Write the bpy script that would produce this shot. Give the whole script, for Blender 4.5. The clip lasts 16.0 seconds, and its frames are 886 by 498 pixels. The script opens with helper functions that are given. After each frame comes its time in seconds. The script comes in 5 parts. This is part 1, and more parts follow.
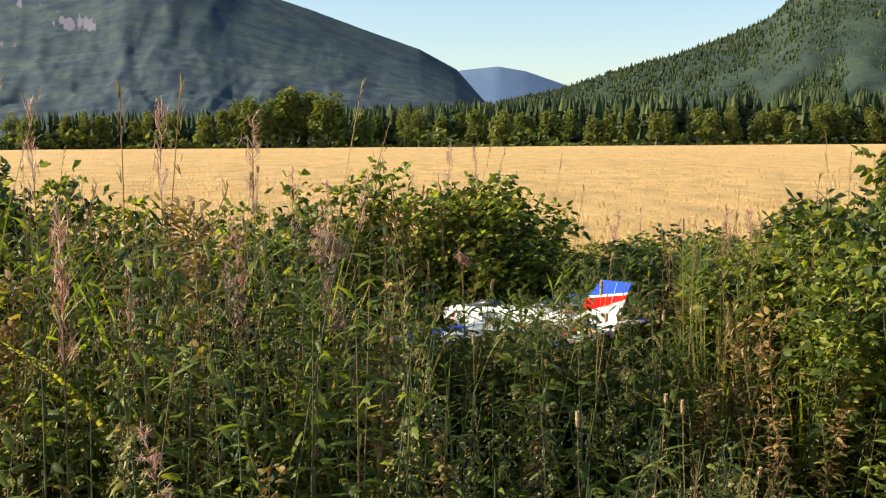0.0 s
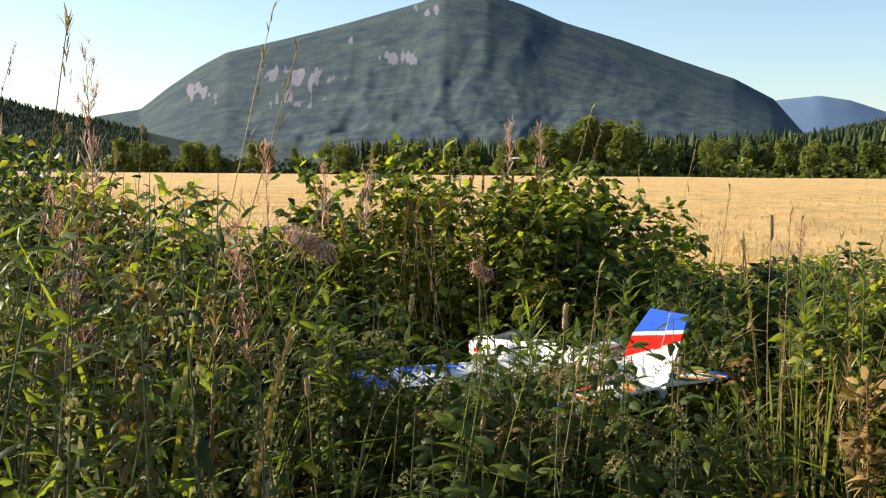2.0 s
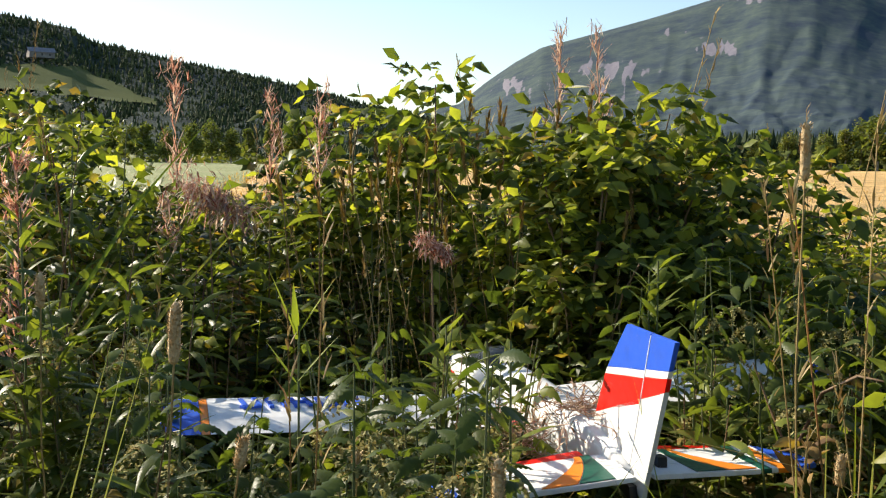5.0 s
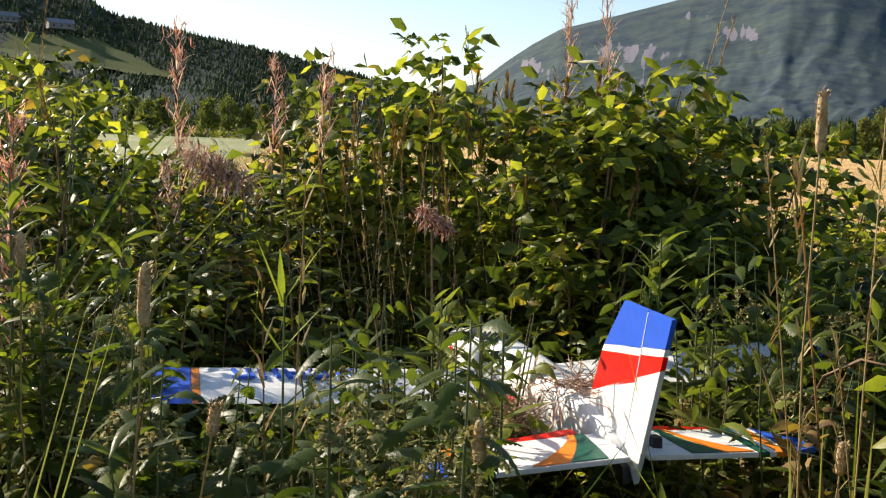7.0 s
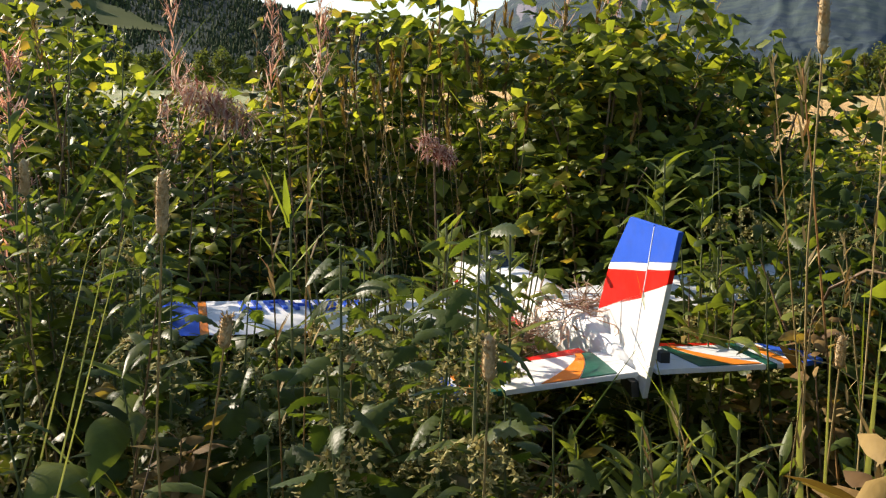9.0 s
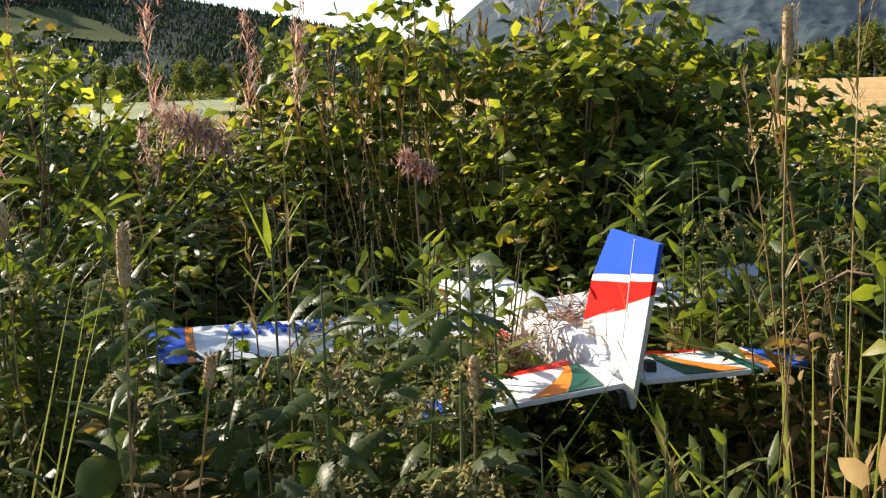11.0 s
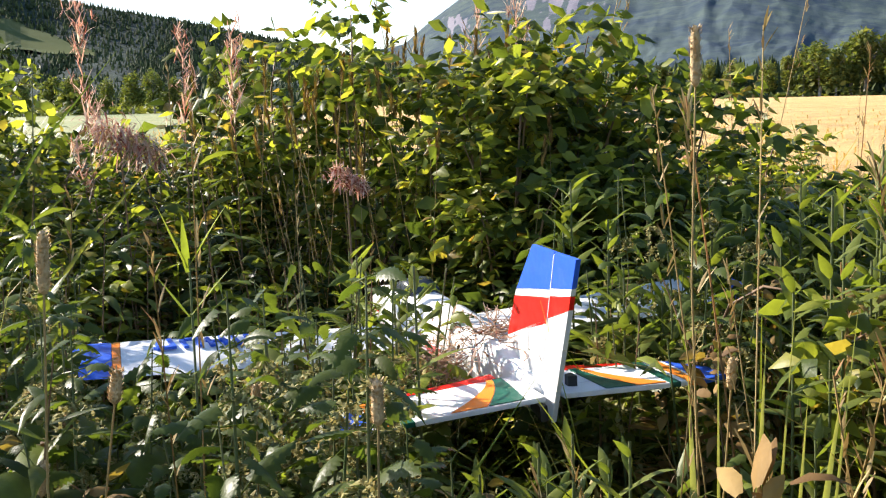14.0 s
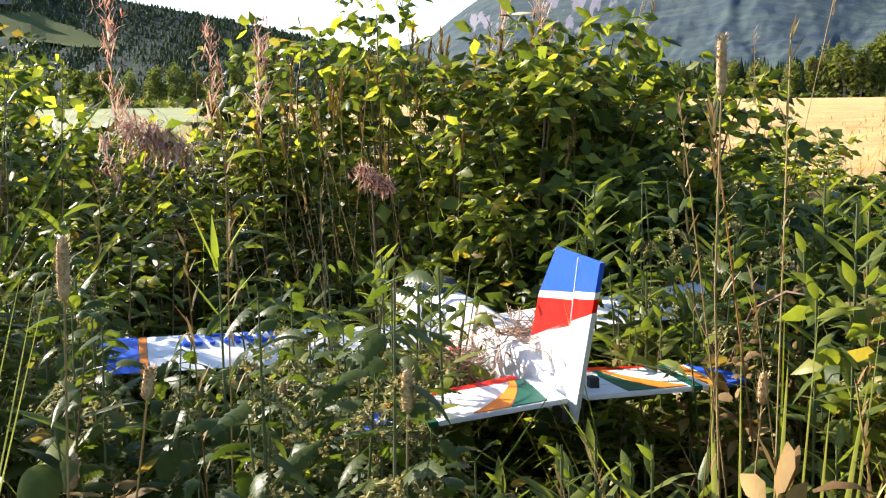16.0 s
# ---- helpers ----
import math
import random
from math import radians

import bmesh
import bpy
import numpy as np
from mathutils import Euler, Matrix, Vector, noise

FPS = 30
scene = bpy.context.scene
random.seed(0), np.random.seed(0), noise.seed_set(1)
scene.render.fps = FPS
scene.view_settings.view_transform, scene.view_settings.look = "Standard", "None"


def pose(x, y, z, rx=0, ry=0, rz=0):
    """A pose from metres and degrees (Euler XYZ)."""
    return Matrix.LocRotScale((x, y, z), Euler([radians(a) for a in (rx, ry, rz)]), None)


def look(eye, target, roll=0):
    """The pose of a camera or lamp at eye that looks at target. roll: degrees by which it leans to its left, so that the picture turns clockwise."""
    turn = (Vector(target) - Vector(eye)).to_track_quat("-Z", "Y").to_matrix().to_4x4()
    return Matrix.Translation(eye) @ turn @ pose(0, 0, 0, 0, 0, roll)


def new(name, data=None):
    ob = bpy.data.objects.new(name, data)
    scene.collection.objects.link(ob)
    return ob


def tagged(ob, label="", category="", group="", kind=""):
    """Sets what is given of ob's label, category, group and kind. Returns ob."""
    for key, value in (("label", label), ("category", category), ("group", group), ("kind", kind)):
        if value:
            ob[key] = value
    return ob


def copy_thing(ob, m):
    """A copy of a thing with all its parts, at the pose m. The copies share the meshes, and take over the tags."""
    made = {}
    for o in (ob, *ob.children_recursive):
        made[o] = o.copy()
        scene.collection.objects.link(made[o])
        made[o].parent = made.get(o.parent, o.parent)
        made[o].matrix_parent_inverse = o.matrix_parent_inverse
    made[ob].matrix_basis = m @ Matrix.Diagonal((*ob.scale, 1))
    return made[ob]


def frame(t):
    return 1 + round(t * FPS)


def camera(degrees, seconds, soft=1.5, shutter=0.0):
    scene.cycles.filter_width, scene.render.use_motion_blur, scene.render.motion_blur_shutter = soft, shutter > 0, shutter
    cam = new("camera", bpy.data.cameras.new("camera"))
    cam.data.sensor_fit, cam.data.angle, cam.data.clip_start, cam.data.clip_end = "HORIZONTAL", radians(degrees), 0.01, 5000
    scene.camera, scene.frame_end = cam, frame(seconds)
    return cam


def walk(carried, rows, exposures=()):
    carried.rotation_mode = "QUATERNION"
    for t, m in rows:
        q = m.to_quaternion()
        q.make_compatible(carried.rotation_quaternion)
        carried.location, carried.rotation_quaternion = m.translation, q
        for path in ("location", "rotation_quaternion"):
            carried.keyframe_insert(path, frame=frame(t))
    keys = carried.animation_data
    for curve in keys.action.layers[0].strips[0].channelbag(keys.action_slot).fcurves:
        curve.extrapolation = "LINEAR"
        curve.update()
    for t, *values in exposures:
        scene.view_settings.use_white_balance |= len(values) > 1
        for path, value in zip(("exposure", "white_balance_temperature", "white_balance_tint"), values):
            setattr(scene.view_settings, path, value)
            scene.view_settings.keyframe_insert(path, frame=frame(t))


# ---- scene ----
cam = camera(46.0, 16.0, soft=1.2)
PATH = [
    (0, (0.048, -0.178, 1.649), (0.022, 1.811, 1.441), -0.4),
    (0.5, (0.415, 0.339, 1.595), (0.27, 2.314, 1.32), -1.5),
    (1, (0.685, 0.808, 1.532), (0.378, 2.77, 1.299), -2.4),
    (1.5, (0.965, 1.207, 1.465), (0.477, 3.139, 1.298), -0.2),
    (2, (1.175, 1.656, 1.382), (0.58, 3.56, 1.231), 0.4),
    (2.5, (1.345, 2.02, 1.345), (0.59, 3.866, 1.194), -1.9),
    (3, (1.552, 2.439, 1.308), (0.761, 4.256, 1.042), 0.0),
    (3.5, (1.531, 2.871, 1.23), (0.649, 4.66, 1.086), -5.1),
    (4, (1.529, 3.277, 1.209), (0.545, 5.009, 1.028), -1.3),
    (4.2, (1.55, 3.41, 1.2), (0.491, 5.1, 1.054), -0.0),
    (6.3, (1.539, 3.593, 1.199), (0.39, 5.218, 0.998), 1.1),
    (6.5, (1.542, 3.603, 1.188), (0.389, 5.227, 1.006), 1.5),
    (7, (1.55, 3.592, 1.18), (0.409, 5.222, 0.972), 2.1),
    (7.5, (1.554, 3.572, 1.192), (0.4, 5.19, 0.968), 1.3),
    (8, (1.545, 3.569, 1.157), (0.384, 5.174, 0.886), 1.4),
    (8.5, (1.547, 3.569, 1.137), (0.397, 5.176, 0.827), 0.9),
    (9, (1.546, 3.585, 1.134), (0.414, 5.206, 0.828), 0.6),
    (9.2, (1.543, 3.605, 1.133), (0.423, 5.238, 0.85), 0.4),
    (11.3, (1.56, 3.583, 1.174), (0.434, 5.207, 0.869), -2.3),
    (11.5, (1.572, 3.575, 1.176), (0.434, 5.195, 0.889), -2.3),
    (12, (1.583, 3.582, 1.178), (0.483, 5.225, 0.878), -3.4),
    (12.5, (1.593, 3.591, 1.175), (0.514, 5.243, 0.847), -1.7),
    (13, (1.605, 3.598, 1.171), (0.542, 5.261, 0.848), -0.9),
    (13.5, (1.614, 3.607, 1.161), (0.583, 5.295, 0.864), -1.0),
    (14, (1.604, 3.608, 1.169), (0.565, 5.294, 0.888), -1.3),
    (14.5, (1.592, 3.604, 1.181), (0.514, 5.264, 0.892), -1.2),
    (15, (1.593, 3.593, 1.187), (0.502, 5.245, 0.898), -0.6),
    (15.5, (1.592, 3.589, 1.184), (0.498, 5.24, 0.901), -0.6),
    (16, (1.605, 3.589, 1.179), (0.535, 5.254, 0.893), -0.7),
]
EXPOSURES = [(0, 0.87, 6450, 10), (2, 0.88, 6300, 9), (3.5, 0.95, 6300, 9), (6.5, 0.80, 6400, 11), (9, 0.82, 6500, 13), (12, 1.12, 6100, 14), (14, 1.42, 6000, 14), (16, 1.48, 6000, 14)]
walk(cam, [(t, look(eye, target, roll)) for t, eye, target, roll in PATH], EXPOSURES)

# ---- world and sun ----
SUN_AZ, SUN_EL = radians(90), radians(27)          # azimuth counted from +y towards -x
SUN_DIR = Vector((-math.sin(SUN_AZ) * math.cos(SUN_EL), math.cos(SUN_AZ) * math.cos(SUN_EL), math.sin(SUN_EL)))
world = bpy.data.worlds.new("sky")
scene.world = world
world.use_nodes = True
_wn = world.node_tree.nodes
_sky = _wn.new("ShaderNodeTexSky")
_sky.sky_type, _sky.sun_disc = "NISHITA", False
_sky.sun_elevation, _sky.sun_rotation = SUN_EL, -SUN_AZ
_sky.air_density, _sky.dust_density, _sky.ozone_density = 1.0, 0.6, 1.4
world.node_tree.links.new(_sky.outputs[0], _wn["Background"].inputs[0])
_wn["Background"].inputs[1].default_value = 0.10
sun = new("sun", bpy.data.lights.new("sun", "SUN"))
sun.data.energy, sun.data.angle, sun.data.color = 5.0, radians(0.53), (1.0, 0.88, 0.70)
sun.matrix_world = look(SUN_DIR * 60, (0, 0, 0))


# ---- materials ----
def ramp(nt, fac, stops):
    r = nt.nodes.new("ShaderNodeValToRGB")
    el = r.color_ramp.elements
    while len(el) < len(stops):
        el.new(0.5)
    for e, (p, c) in zip(el, stops):
        e.position, e.color = p, (*c, 1)
    nt.links.new(fac, r.inputs[0])
    return r.outputs[0]


def noise_tex(nt, scale, detail=4, rough=0.6, stretch=None):
    co = nt.nodes.new("ShaderNodeTexCoord").outputs["Object"]
    if stretch:
        mp = nt.nodes.new("ShaderNodeMapping")
        mp.inputs["Scale"].default_value = stretch
        nt.links.new(co, mp.inputs[0])
        co = mp.outputs[0]
    n = nt.nodes.new("ShaderNodeTexNoise")
    n.inputs["Scale"].default_value, n.inputs["Detail"].default_value, n.inputs["Roughness"].default_value = scale, detail, rough
    nt.links.new(co, n.inputs["Vector"])
    return n.outputs["Fac"]


def mix(nt, fac, a, b, how="MIX"):
    m = nt.nodes.new("ShaderNodeMix")
    m.data_type, m.blend_type = "RGBA", how
    for sock, v in ((m.inputs[0], fac), (m.inputs[6], a), (m.inputs[7], b)):
        if isinstance(v, (int, float)):
            sock.default_value = v
        elif isinstance(v, tuple):
            sock.default_value = (*v, 1)
        else:
            nt.links.new(v, sock)
    return m.outputs[2]


def bump(nt, height, strength, dist=0.01):
    b = nt.nodes.new("ShaderNodeBump")
    b.inputs["Strength"].default_value, b.inputs["Distance"].default_value = strength, dist
    nt.links.new(height, b.inputs["Height"])
    return b.outputs[0]


def material(name):
    m = bpy.data.materials.new(name)
    m.use_nodes = True
    return m, m.node_tree, m.node_tree.nodes["Principled BSDF"]


def leaf_mat(name, dark, mid, light, trans=0.35, rough=0.40, old=(0.32, 0.22, 0.07), old_share=0.06, glow=(1.5, 1.5, 0.48), gloss=0.20):
    """Thin living tissue: per-leaf colour, blotches, light through the blade."""
    m, nt, p = material(name)
    geo = nt.nodes.new("ShaderNodeNewGeometry").outputs["Random Per Island"]
    oi = nt.nodes.new("ShaderNodeObjectInfo").outputs["Random"]
    col = ramp(nt, geo, [(0.0, dark), (0.5, mid), (0.93 - old_share, light), (1.0 - old_share * 0.5, old)])
    blot = noise_tex(nt, 60, 3)
    col = mix(nt, 0.35, col, ramp(nt, blot, [(0.3, (0.55, 0.55, 0.5)), (0.7, (1.25, 1.25, 1.1))]), "MULTIPLY")
    col = mix(nt, 0.4, col, ramp(nt, oi, [(0.0, (0.75, 0.85, 0.8)), (1.0, (1.25, 1.1, 0.9))]), "MULTIPLY")
    nt.links.new(col, p.inputs["Base Color"])
    p.inputs["Roughness"].default_value = rough
    p.inputs["Specular IOR Level"].default_value = gloss
    nt.links.new(bump(nt, noise_tex(nt, 180, 2), 0.35, 0.002), p.inputs["Normal"])
    tr = nt.nodes.new("ShaderNodeBsdfTranslucent")
    nt.links.new(mix(nt, 1.0, col, glow, "MULTIPLY"), tr.inputs[0])
    sh = nt.nodes.new("ShaderNodeMixShader")
    sh.inputs[0].default_value = trans
    nt.links.new(p.outputs[0], sh.inputs[1])
    nt.links.new(tr.outputs[0], sh.inputs[2])
    nt.links.new(sh.outputs[0], nt.nodes["Material Output"].inputs[0])
    return m


def plain_mat(name, a, b, scale=8, rough=0.6, strength=0.2, dist=0.004, metal=0.0, fine=90):
    m, nt, p = material(name)
    big, small = noise_tex(nt, scale, 5), noise_tex(nt, fine, 3)
    col = ramp(nt, big, [(0.3, a), (0.7, b)])
    col = mix(nt, 0.25, col, ramp(nt, small, [(0.3, (0.7, 0.7, 0.7)), (0.7, (1.2, 1.2, 1.2))]), "MULTIPLY")
    nt.links.new(col, p.inputs["Base Color"])
    p.inputs["Roughness"].default_value, p.inputs["Metallic"].default_value = rough, metal
    nt.links.new(bump(nt, small, strength, dist), p.inputs["Normal"])
    return m


def film_mat(name, colour, rough=0.28):
    """Heat-shrunk plastic covering film: glossy, faint wrinkles, scuffed dirt."""
    m, nt, p = material(name)
    p.inputs["Specular IOR Level"].default_value = 0.28
    dirt = noise_tex(nt, 14, 6, 0.7)
    dull = tuple(c * 0.80 + 0.012 for c in colour)
    nt.links.new(ramp(nt, dirt, [(0.28, dull), (0.5, colour)]), p.inputs["Base Color"])
    nt.links.new(ramp(nt, noise_tex(nt, 40, 3), [(0.3, (rough,) * 3), (0.8, (rough + 0.25,) * 3)]), p.inputs["Roughness"])
    nt.links.new(bump(nt, noise_tex(nt, 22, 2, 0.5, (1, 3, 1)), 0.12, 0.004), p.inputs["Normal"])
    return m


NETTLE = leaf_mat("nettle_leaf", (0.036, 0.056, 0.018), (0.115, 0.155, 0.034), (0.270, 0.305, 0.058), trans=0.48)
HERB = leaf_mat("willowherb_leaf", (0.046, 0.066, 0.022), (0.145, 0.175, 0.040), (0.240, 0.290, 0.068), trans=0.46, old=(0.20, 0.23, 0.06), old_share=0.04)
BERRY = leaf_mat("raspberry_leaf", (0.040, 0.062, 0.019), (0.140, 0.178, 0.038), (0.390, 0.405, 0.075), trans=0.50)
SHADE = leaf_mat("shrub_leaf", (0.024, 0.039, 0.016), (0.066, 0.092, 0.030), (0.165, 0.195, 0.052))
BLADE = leaf_mat("grass_blade", (0.059, 0.094, 0.017), (0.157, 0.212, 0.037), (0.348, 0.375, 0.067), trans=0.45, rough=0.40, old=(0.45, 0.34, 0.14), old_share=0.22)
STRAW = leaf_mat("dry_straw", (0.22, 0.15, 0.06), (0.36, 0.26, 0.11), (0.50, 0.40, 0.20), trans=0.25, rough=0.6, old=(0.30, 0.16, 0.06), glow=(1.1, 1.0, 0.85), gloss=0.2)
FLUFF = leaf_mat("seed_fluff", (0.48, 0.26, 0.21), (0.68, 0.45, 0.38), (0.82, 0.72, 0.65), trans=0.5, rough=0.8, old=(0.34, 0.12, 0.09), old_share=0.2, glow=(1.1, 1.0, 0.85), gloss=0.2)
BLOOM = leaf_mat("nettle_bloom", (0.24, 0.22, 0.08), (0.38, 0.35, 0.14), (0.52, 0.48, 0.24), trans=0.3, rough=0.7, glow=(1.1, 1.0, 0.85), gloss=0.2)
DRYHERB = leaf_mat("withered_herb", (0.12, 0.07, 0.03), (0.22, 0.14, 0.05), (0.34, 0.24, 0.09), trans=0.25, rough=0.7, gloss=0.2)
STEM = plain_mat("green_stem", (0.06, 0.10, 0.025), (0.16, 0.15, 0.06), 6, 0.55)
REDSTEM = plain_mat("reddish_stem", (0.14, 0.07, 0.035), (0.24, 0.16, 0.07), 6, 0.55)
HEAD = plain_mat("timothy_head", (0.42, 0.27, 0.11), (0.62, 0.46, 0.24), 60, 0.8, 0.9, 0.004, 0.0, 260)
SOIL = plain_mat("ditch_soil", (0.020, 0.022, 0.010), (0.050, 0.045, 0.022), 3, 0.95, 0.8, 0.03, 0.0, 25)
BARK = plain_mat("birch_bark", (0.10, 0.08, 0.06), (0.42, 0.39, 0.34), 2.5, 0.85, 0.5, 0.02)
WHITE = film_mat("white_film", (0.82, 0.82, 0.80))
RED = film_mat("red_film", (0.80, 0.014, 0.006))
BLUE = film_mat("blue_film", (0.035, 0.12, 0.66))
ORANGE = film_mat("orange_film", (0.86, 0.25, 0.02))
GREEN = film_mat("dark_green_film", (0.012, 0.10, 0.065))
BLACK = plain_mat("black_plastic", (0.012, 0.012, 0.013), (0.03, 0.03, 0.03), 30, 0.45)
HINGE = plain_mat("hinge_tape", (0.62, 0.64, 0.70), (0.78, 0.79, 0.82), 30, 0.5)
GLASSY = film_mat("smoked_canopy", (0.05, 0.06, 0.07), 0.1)


def ground_mat():
    m, nt, p = material("wheat_sheet")
    big, mid_, fine = noise_tex(nt, 0.05, 4), noise_tex(nt, 1.3, 6, 0.7, (1, 0.35, 1)), noise_tex(nt, 14, 4, 0.7)
    col = ramp(nt, big, [(0.3, (0.74, 0.45, 0.15)), (0.7, (0.82, 0.55, 0.21))])
    col = mix(nt, 0.5, col, ramp(nt, mid_, [(0.36, (0.50, 0.46, 0.36)), (0.6, (1.18, 1.16, 1.1))]), "MULTIPLY")
    col = mix(nt, 0.45, col, ramp(nt, fine, [(0.3, (0.6, 0.55, 0.45)), (0.7, (1.25, 1.25, 1.2))]), "MULTIPLY")
    nt.links.new(col, p.inputs["Base Color"])
    p.inputs["Roughness"].default_value = 0.85
    nt.links.new(bump(nt, fine, 1.0, 0.12), p.inputs["Normal"])
    return m


def meadow_mat():
    m, nt, p = material("mown_meadow")
    big, fine = noise_tex(nt, 0.06, 5), noise_tex(nt, 6, 4)
    col = ramp(nt, big, [(0.3, (0.15, 0.19, 0.055)), (0.5, (0.25, 0.27, 0.09)), (0.7, (0.36, 0.33, 0.17))])
    col = mix(nt, 0.4, col, ramp(nt, fine, [(0.3, (0.6, 0.6, 0.6)), (0.7, (1.2, 1.2, 1.2))]), "MULTIPLY")
    nt.links.new(col, p.inputs["Base Color"])
    p.inputs["Roughness"].default_value = 0.9
    nt.links.new(bump(nt, fine, 0.8, 0.08), p.inputs["Normal"])
    return m


def mountain_mat(name, wood_a, wood_b, rock, rock_share, haze, haze_share):
    """Forest cover with paler clearings, bare rock on the steep faces, blue air haze painted into the colour."""
    m, nt, p = material(name)
    big, mid_, fine = noise_tex(nt, 0.004, 6, 0.6), noise_tex(nt, 0.02, 7, 0.7, (1, 1, 0.6)), noise_tex(nt, 0.09, 5, 0.75)
    col = ramp(nt, mid_, [(0.38, wood_a), (0.60, wood_b)])
    col = mix(nt, 0.6, col, ramp(nt, fine, [(0.3, (0.45, 0.5, 0.5)), (0.7, (1.4, 1.35, 1.25))]), "MULTIPLY")
    col = mix(nt, 0.5, col, ramp(nt, big, [(0.35, (0.75, 0.8, 0.85)), (0.65, (1.3, 1.25, 1.1))]), "MULTIPLY")
    at = nt.nodes.new("ShaderNodeAttribute")
    at.attribute_name = "bare"
    sm = nt.nodes.new("ShaderNodeMath")
    sm.operation = "MULTIPLY_ADD"
    nt.links.new(noise_tex(nt, 0.035, 6, 0.75), sm.inputs[0])
    sm.inputs[1].default_value = 0.5
    nt.links.new(at.outputs["Fac"], sm.inputs[2])
    steep = ramp(nt, sm.outputs[0], [(min(0.98, 1.0 - rock_share), (0, 0, 0)), (min(1.0, 1.08 - rock_share), (1, 1, 1))])
    col = mix(nt, steep, col, mix(nt, 0.6, rock, ramp(nt, noise_tex(nt, 0.05, 6, 0.8, (2.5, 2.5, 0.4)), [(0.3, (0.35, 0.35, 0.4)), (0.7, (1.4, 1.35, 1.3))]), "MULTIPLY"))
    # distance haze: a flat blue tint blended straight into the base colour
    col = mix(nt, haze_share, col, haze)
    nt.links.new(col, p.inputs["Base Color"])
    p.inputs["Roughness"].default_value = 0.95
    p.inputs["Specular IOR Level"].default_value = 0.1
    nt.links.new(bump(nt, fine, 0.45, 5.0), p.inputs["Normal"])
    return m


WHEAT, MEADOW = ground_mat(), meadow_mat()
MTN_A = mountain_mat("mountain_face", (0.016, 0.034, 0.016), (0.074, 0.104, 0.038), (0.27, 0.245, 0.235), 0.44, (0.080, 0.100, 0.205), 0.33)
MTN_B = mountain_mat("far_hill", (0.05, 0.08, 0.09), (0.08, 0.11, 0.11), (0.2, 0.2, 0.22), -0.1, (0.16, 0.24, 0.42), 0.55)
# the nearer hillsides carry a thinner painted haze in their colour
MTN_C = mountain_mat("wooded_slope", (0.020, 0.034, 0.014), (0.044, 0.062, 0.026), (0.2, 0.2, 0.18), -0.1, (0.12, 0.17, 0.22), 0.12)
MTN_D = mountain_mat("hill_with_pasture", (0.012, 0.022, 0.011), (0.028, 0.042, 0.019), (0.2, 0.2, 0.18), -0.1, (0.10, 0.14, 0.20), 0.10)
CONIFER = leaf_mat("conifer_needles", (0.018, 0.038, 0.014), (0.035, 0.062, 0.022), (0.066, 0.095, 0.034), trans=0.1, rough=0.8, old=(0.10, 0.12, 0.04), gloss=0.15)
PINE = leaf_mat("pine_needles", (0.032, 0.048, 0.020), (0.052, 0.072, 0.028), (0.078, 0.098, 0.038), trans=0.1, rough=0.8, old=(0.13, 0.15, 0.05), gloss=0.15)
CROWN = leaf_mat("birch_leaves", (0.089, 0.118, 0.033), (0.157, 0.189, 0.052), (0.246, 0.254, 0.076), trans=0.35, rough=0.6, old=(0.16, 0.17, 0.05), gloss=0.15)
PASTURE = plain_mat("hill_pasture", (0.062, 0.082, 0.024), (0.098, 0.112, 0.036), 0.02, 0.95, 0.3, 0.5, 0.0, 0.3)
PASTURE.node_tree.nodes["Principled BSDF"].inputs["Specular IOR Level"].default_value = 0.05
LOGWALL = plain_mat("weathered_timber", (0.16, 0.14, 0.12), (0.28, 0.25, 0.22), 0.6, 0.8)
SLATE = plain_mat("grey_roof", (0.12, 0.12, 0.13), (0.22, 0.22, 0.23), 0.8, 0.6)


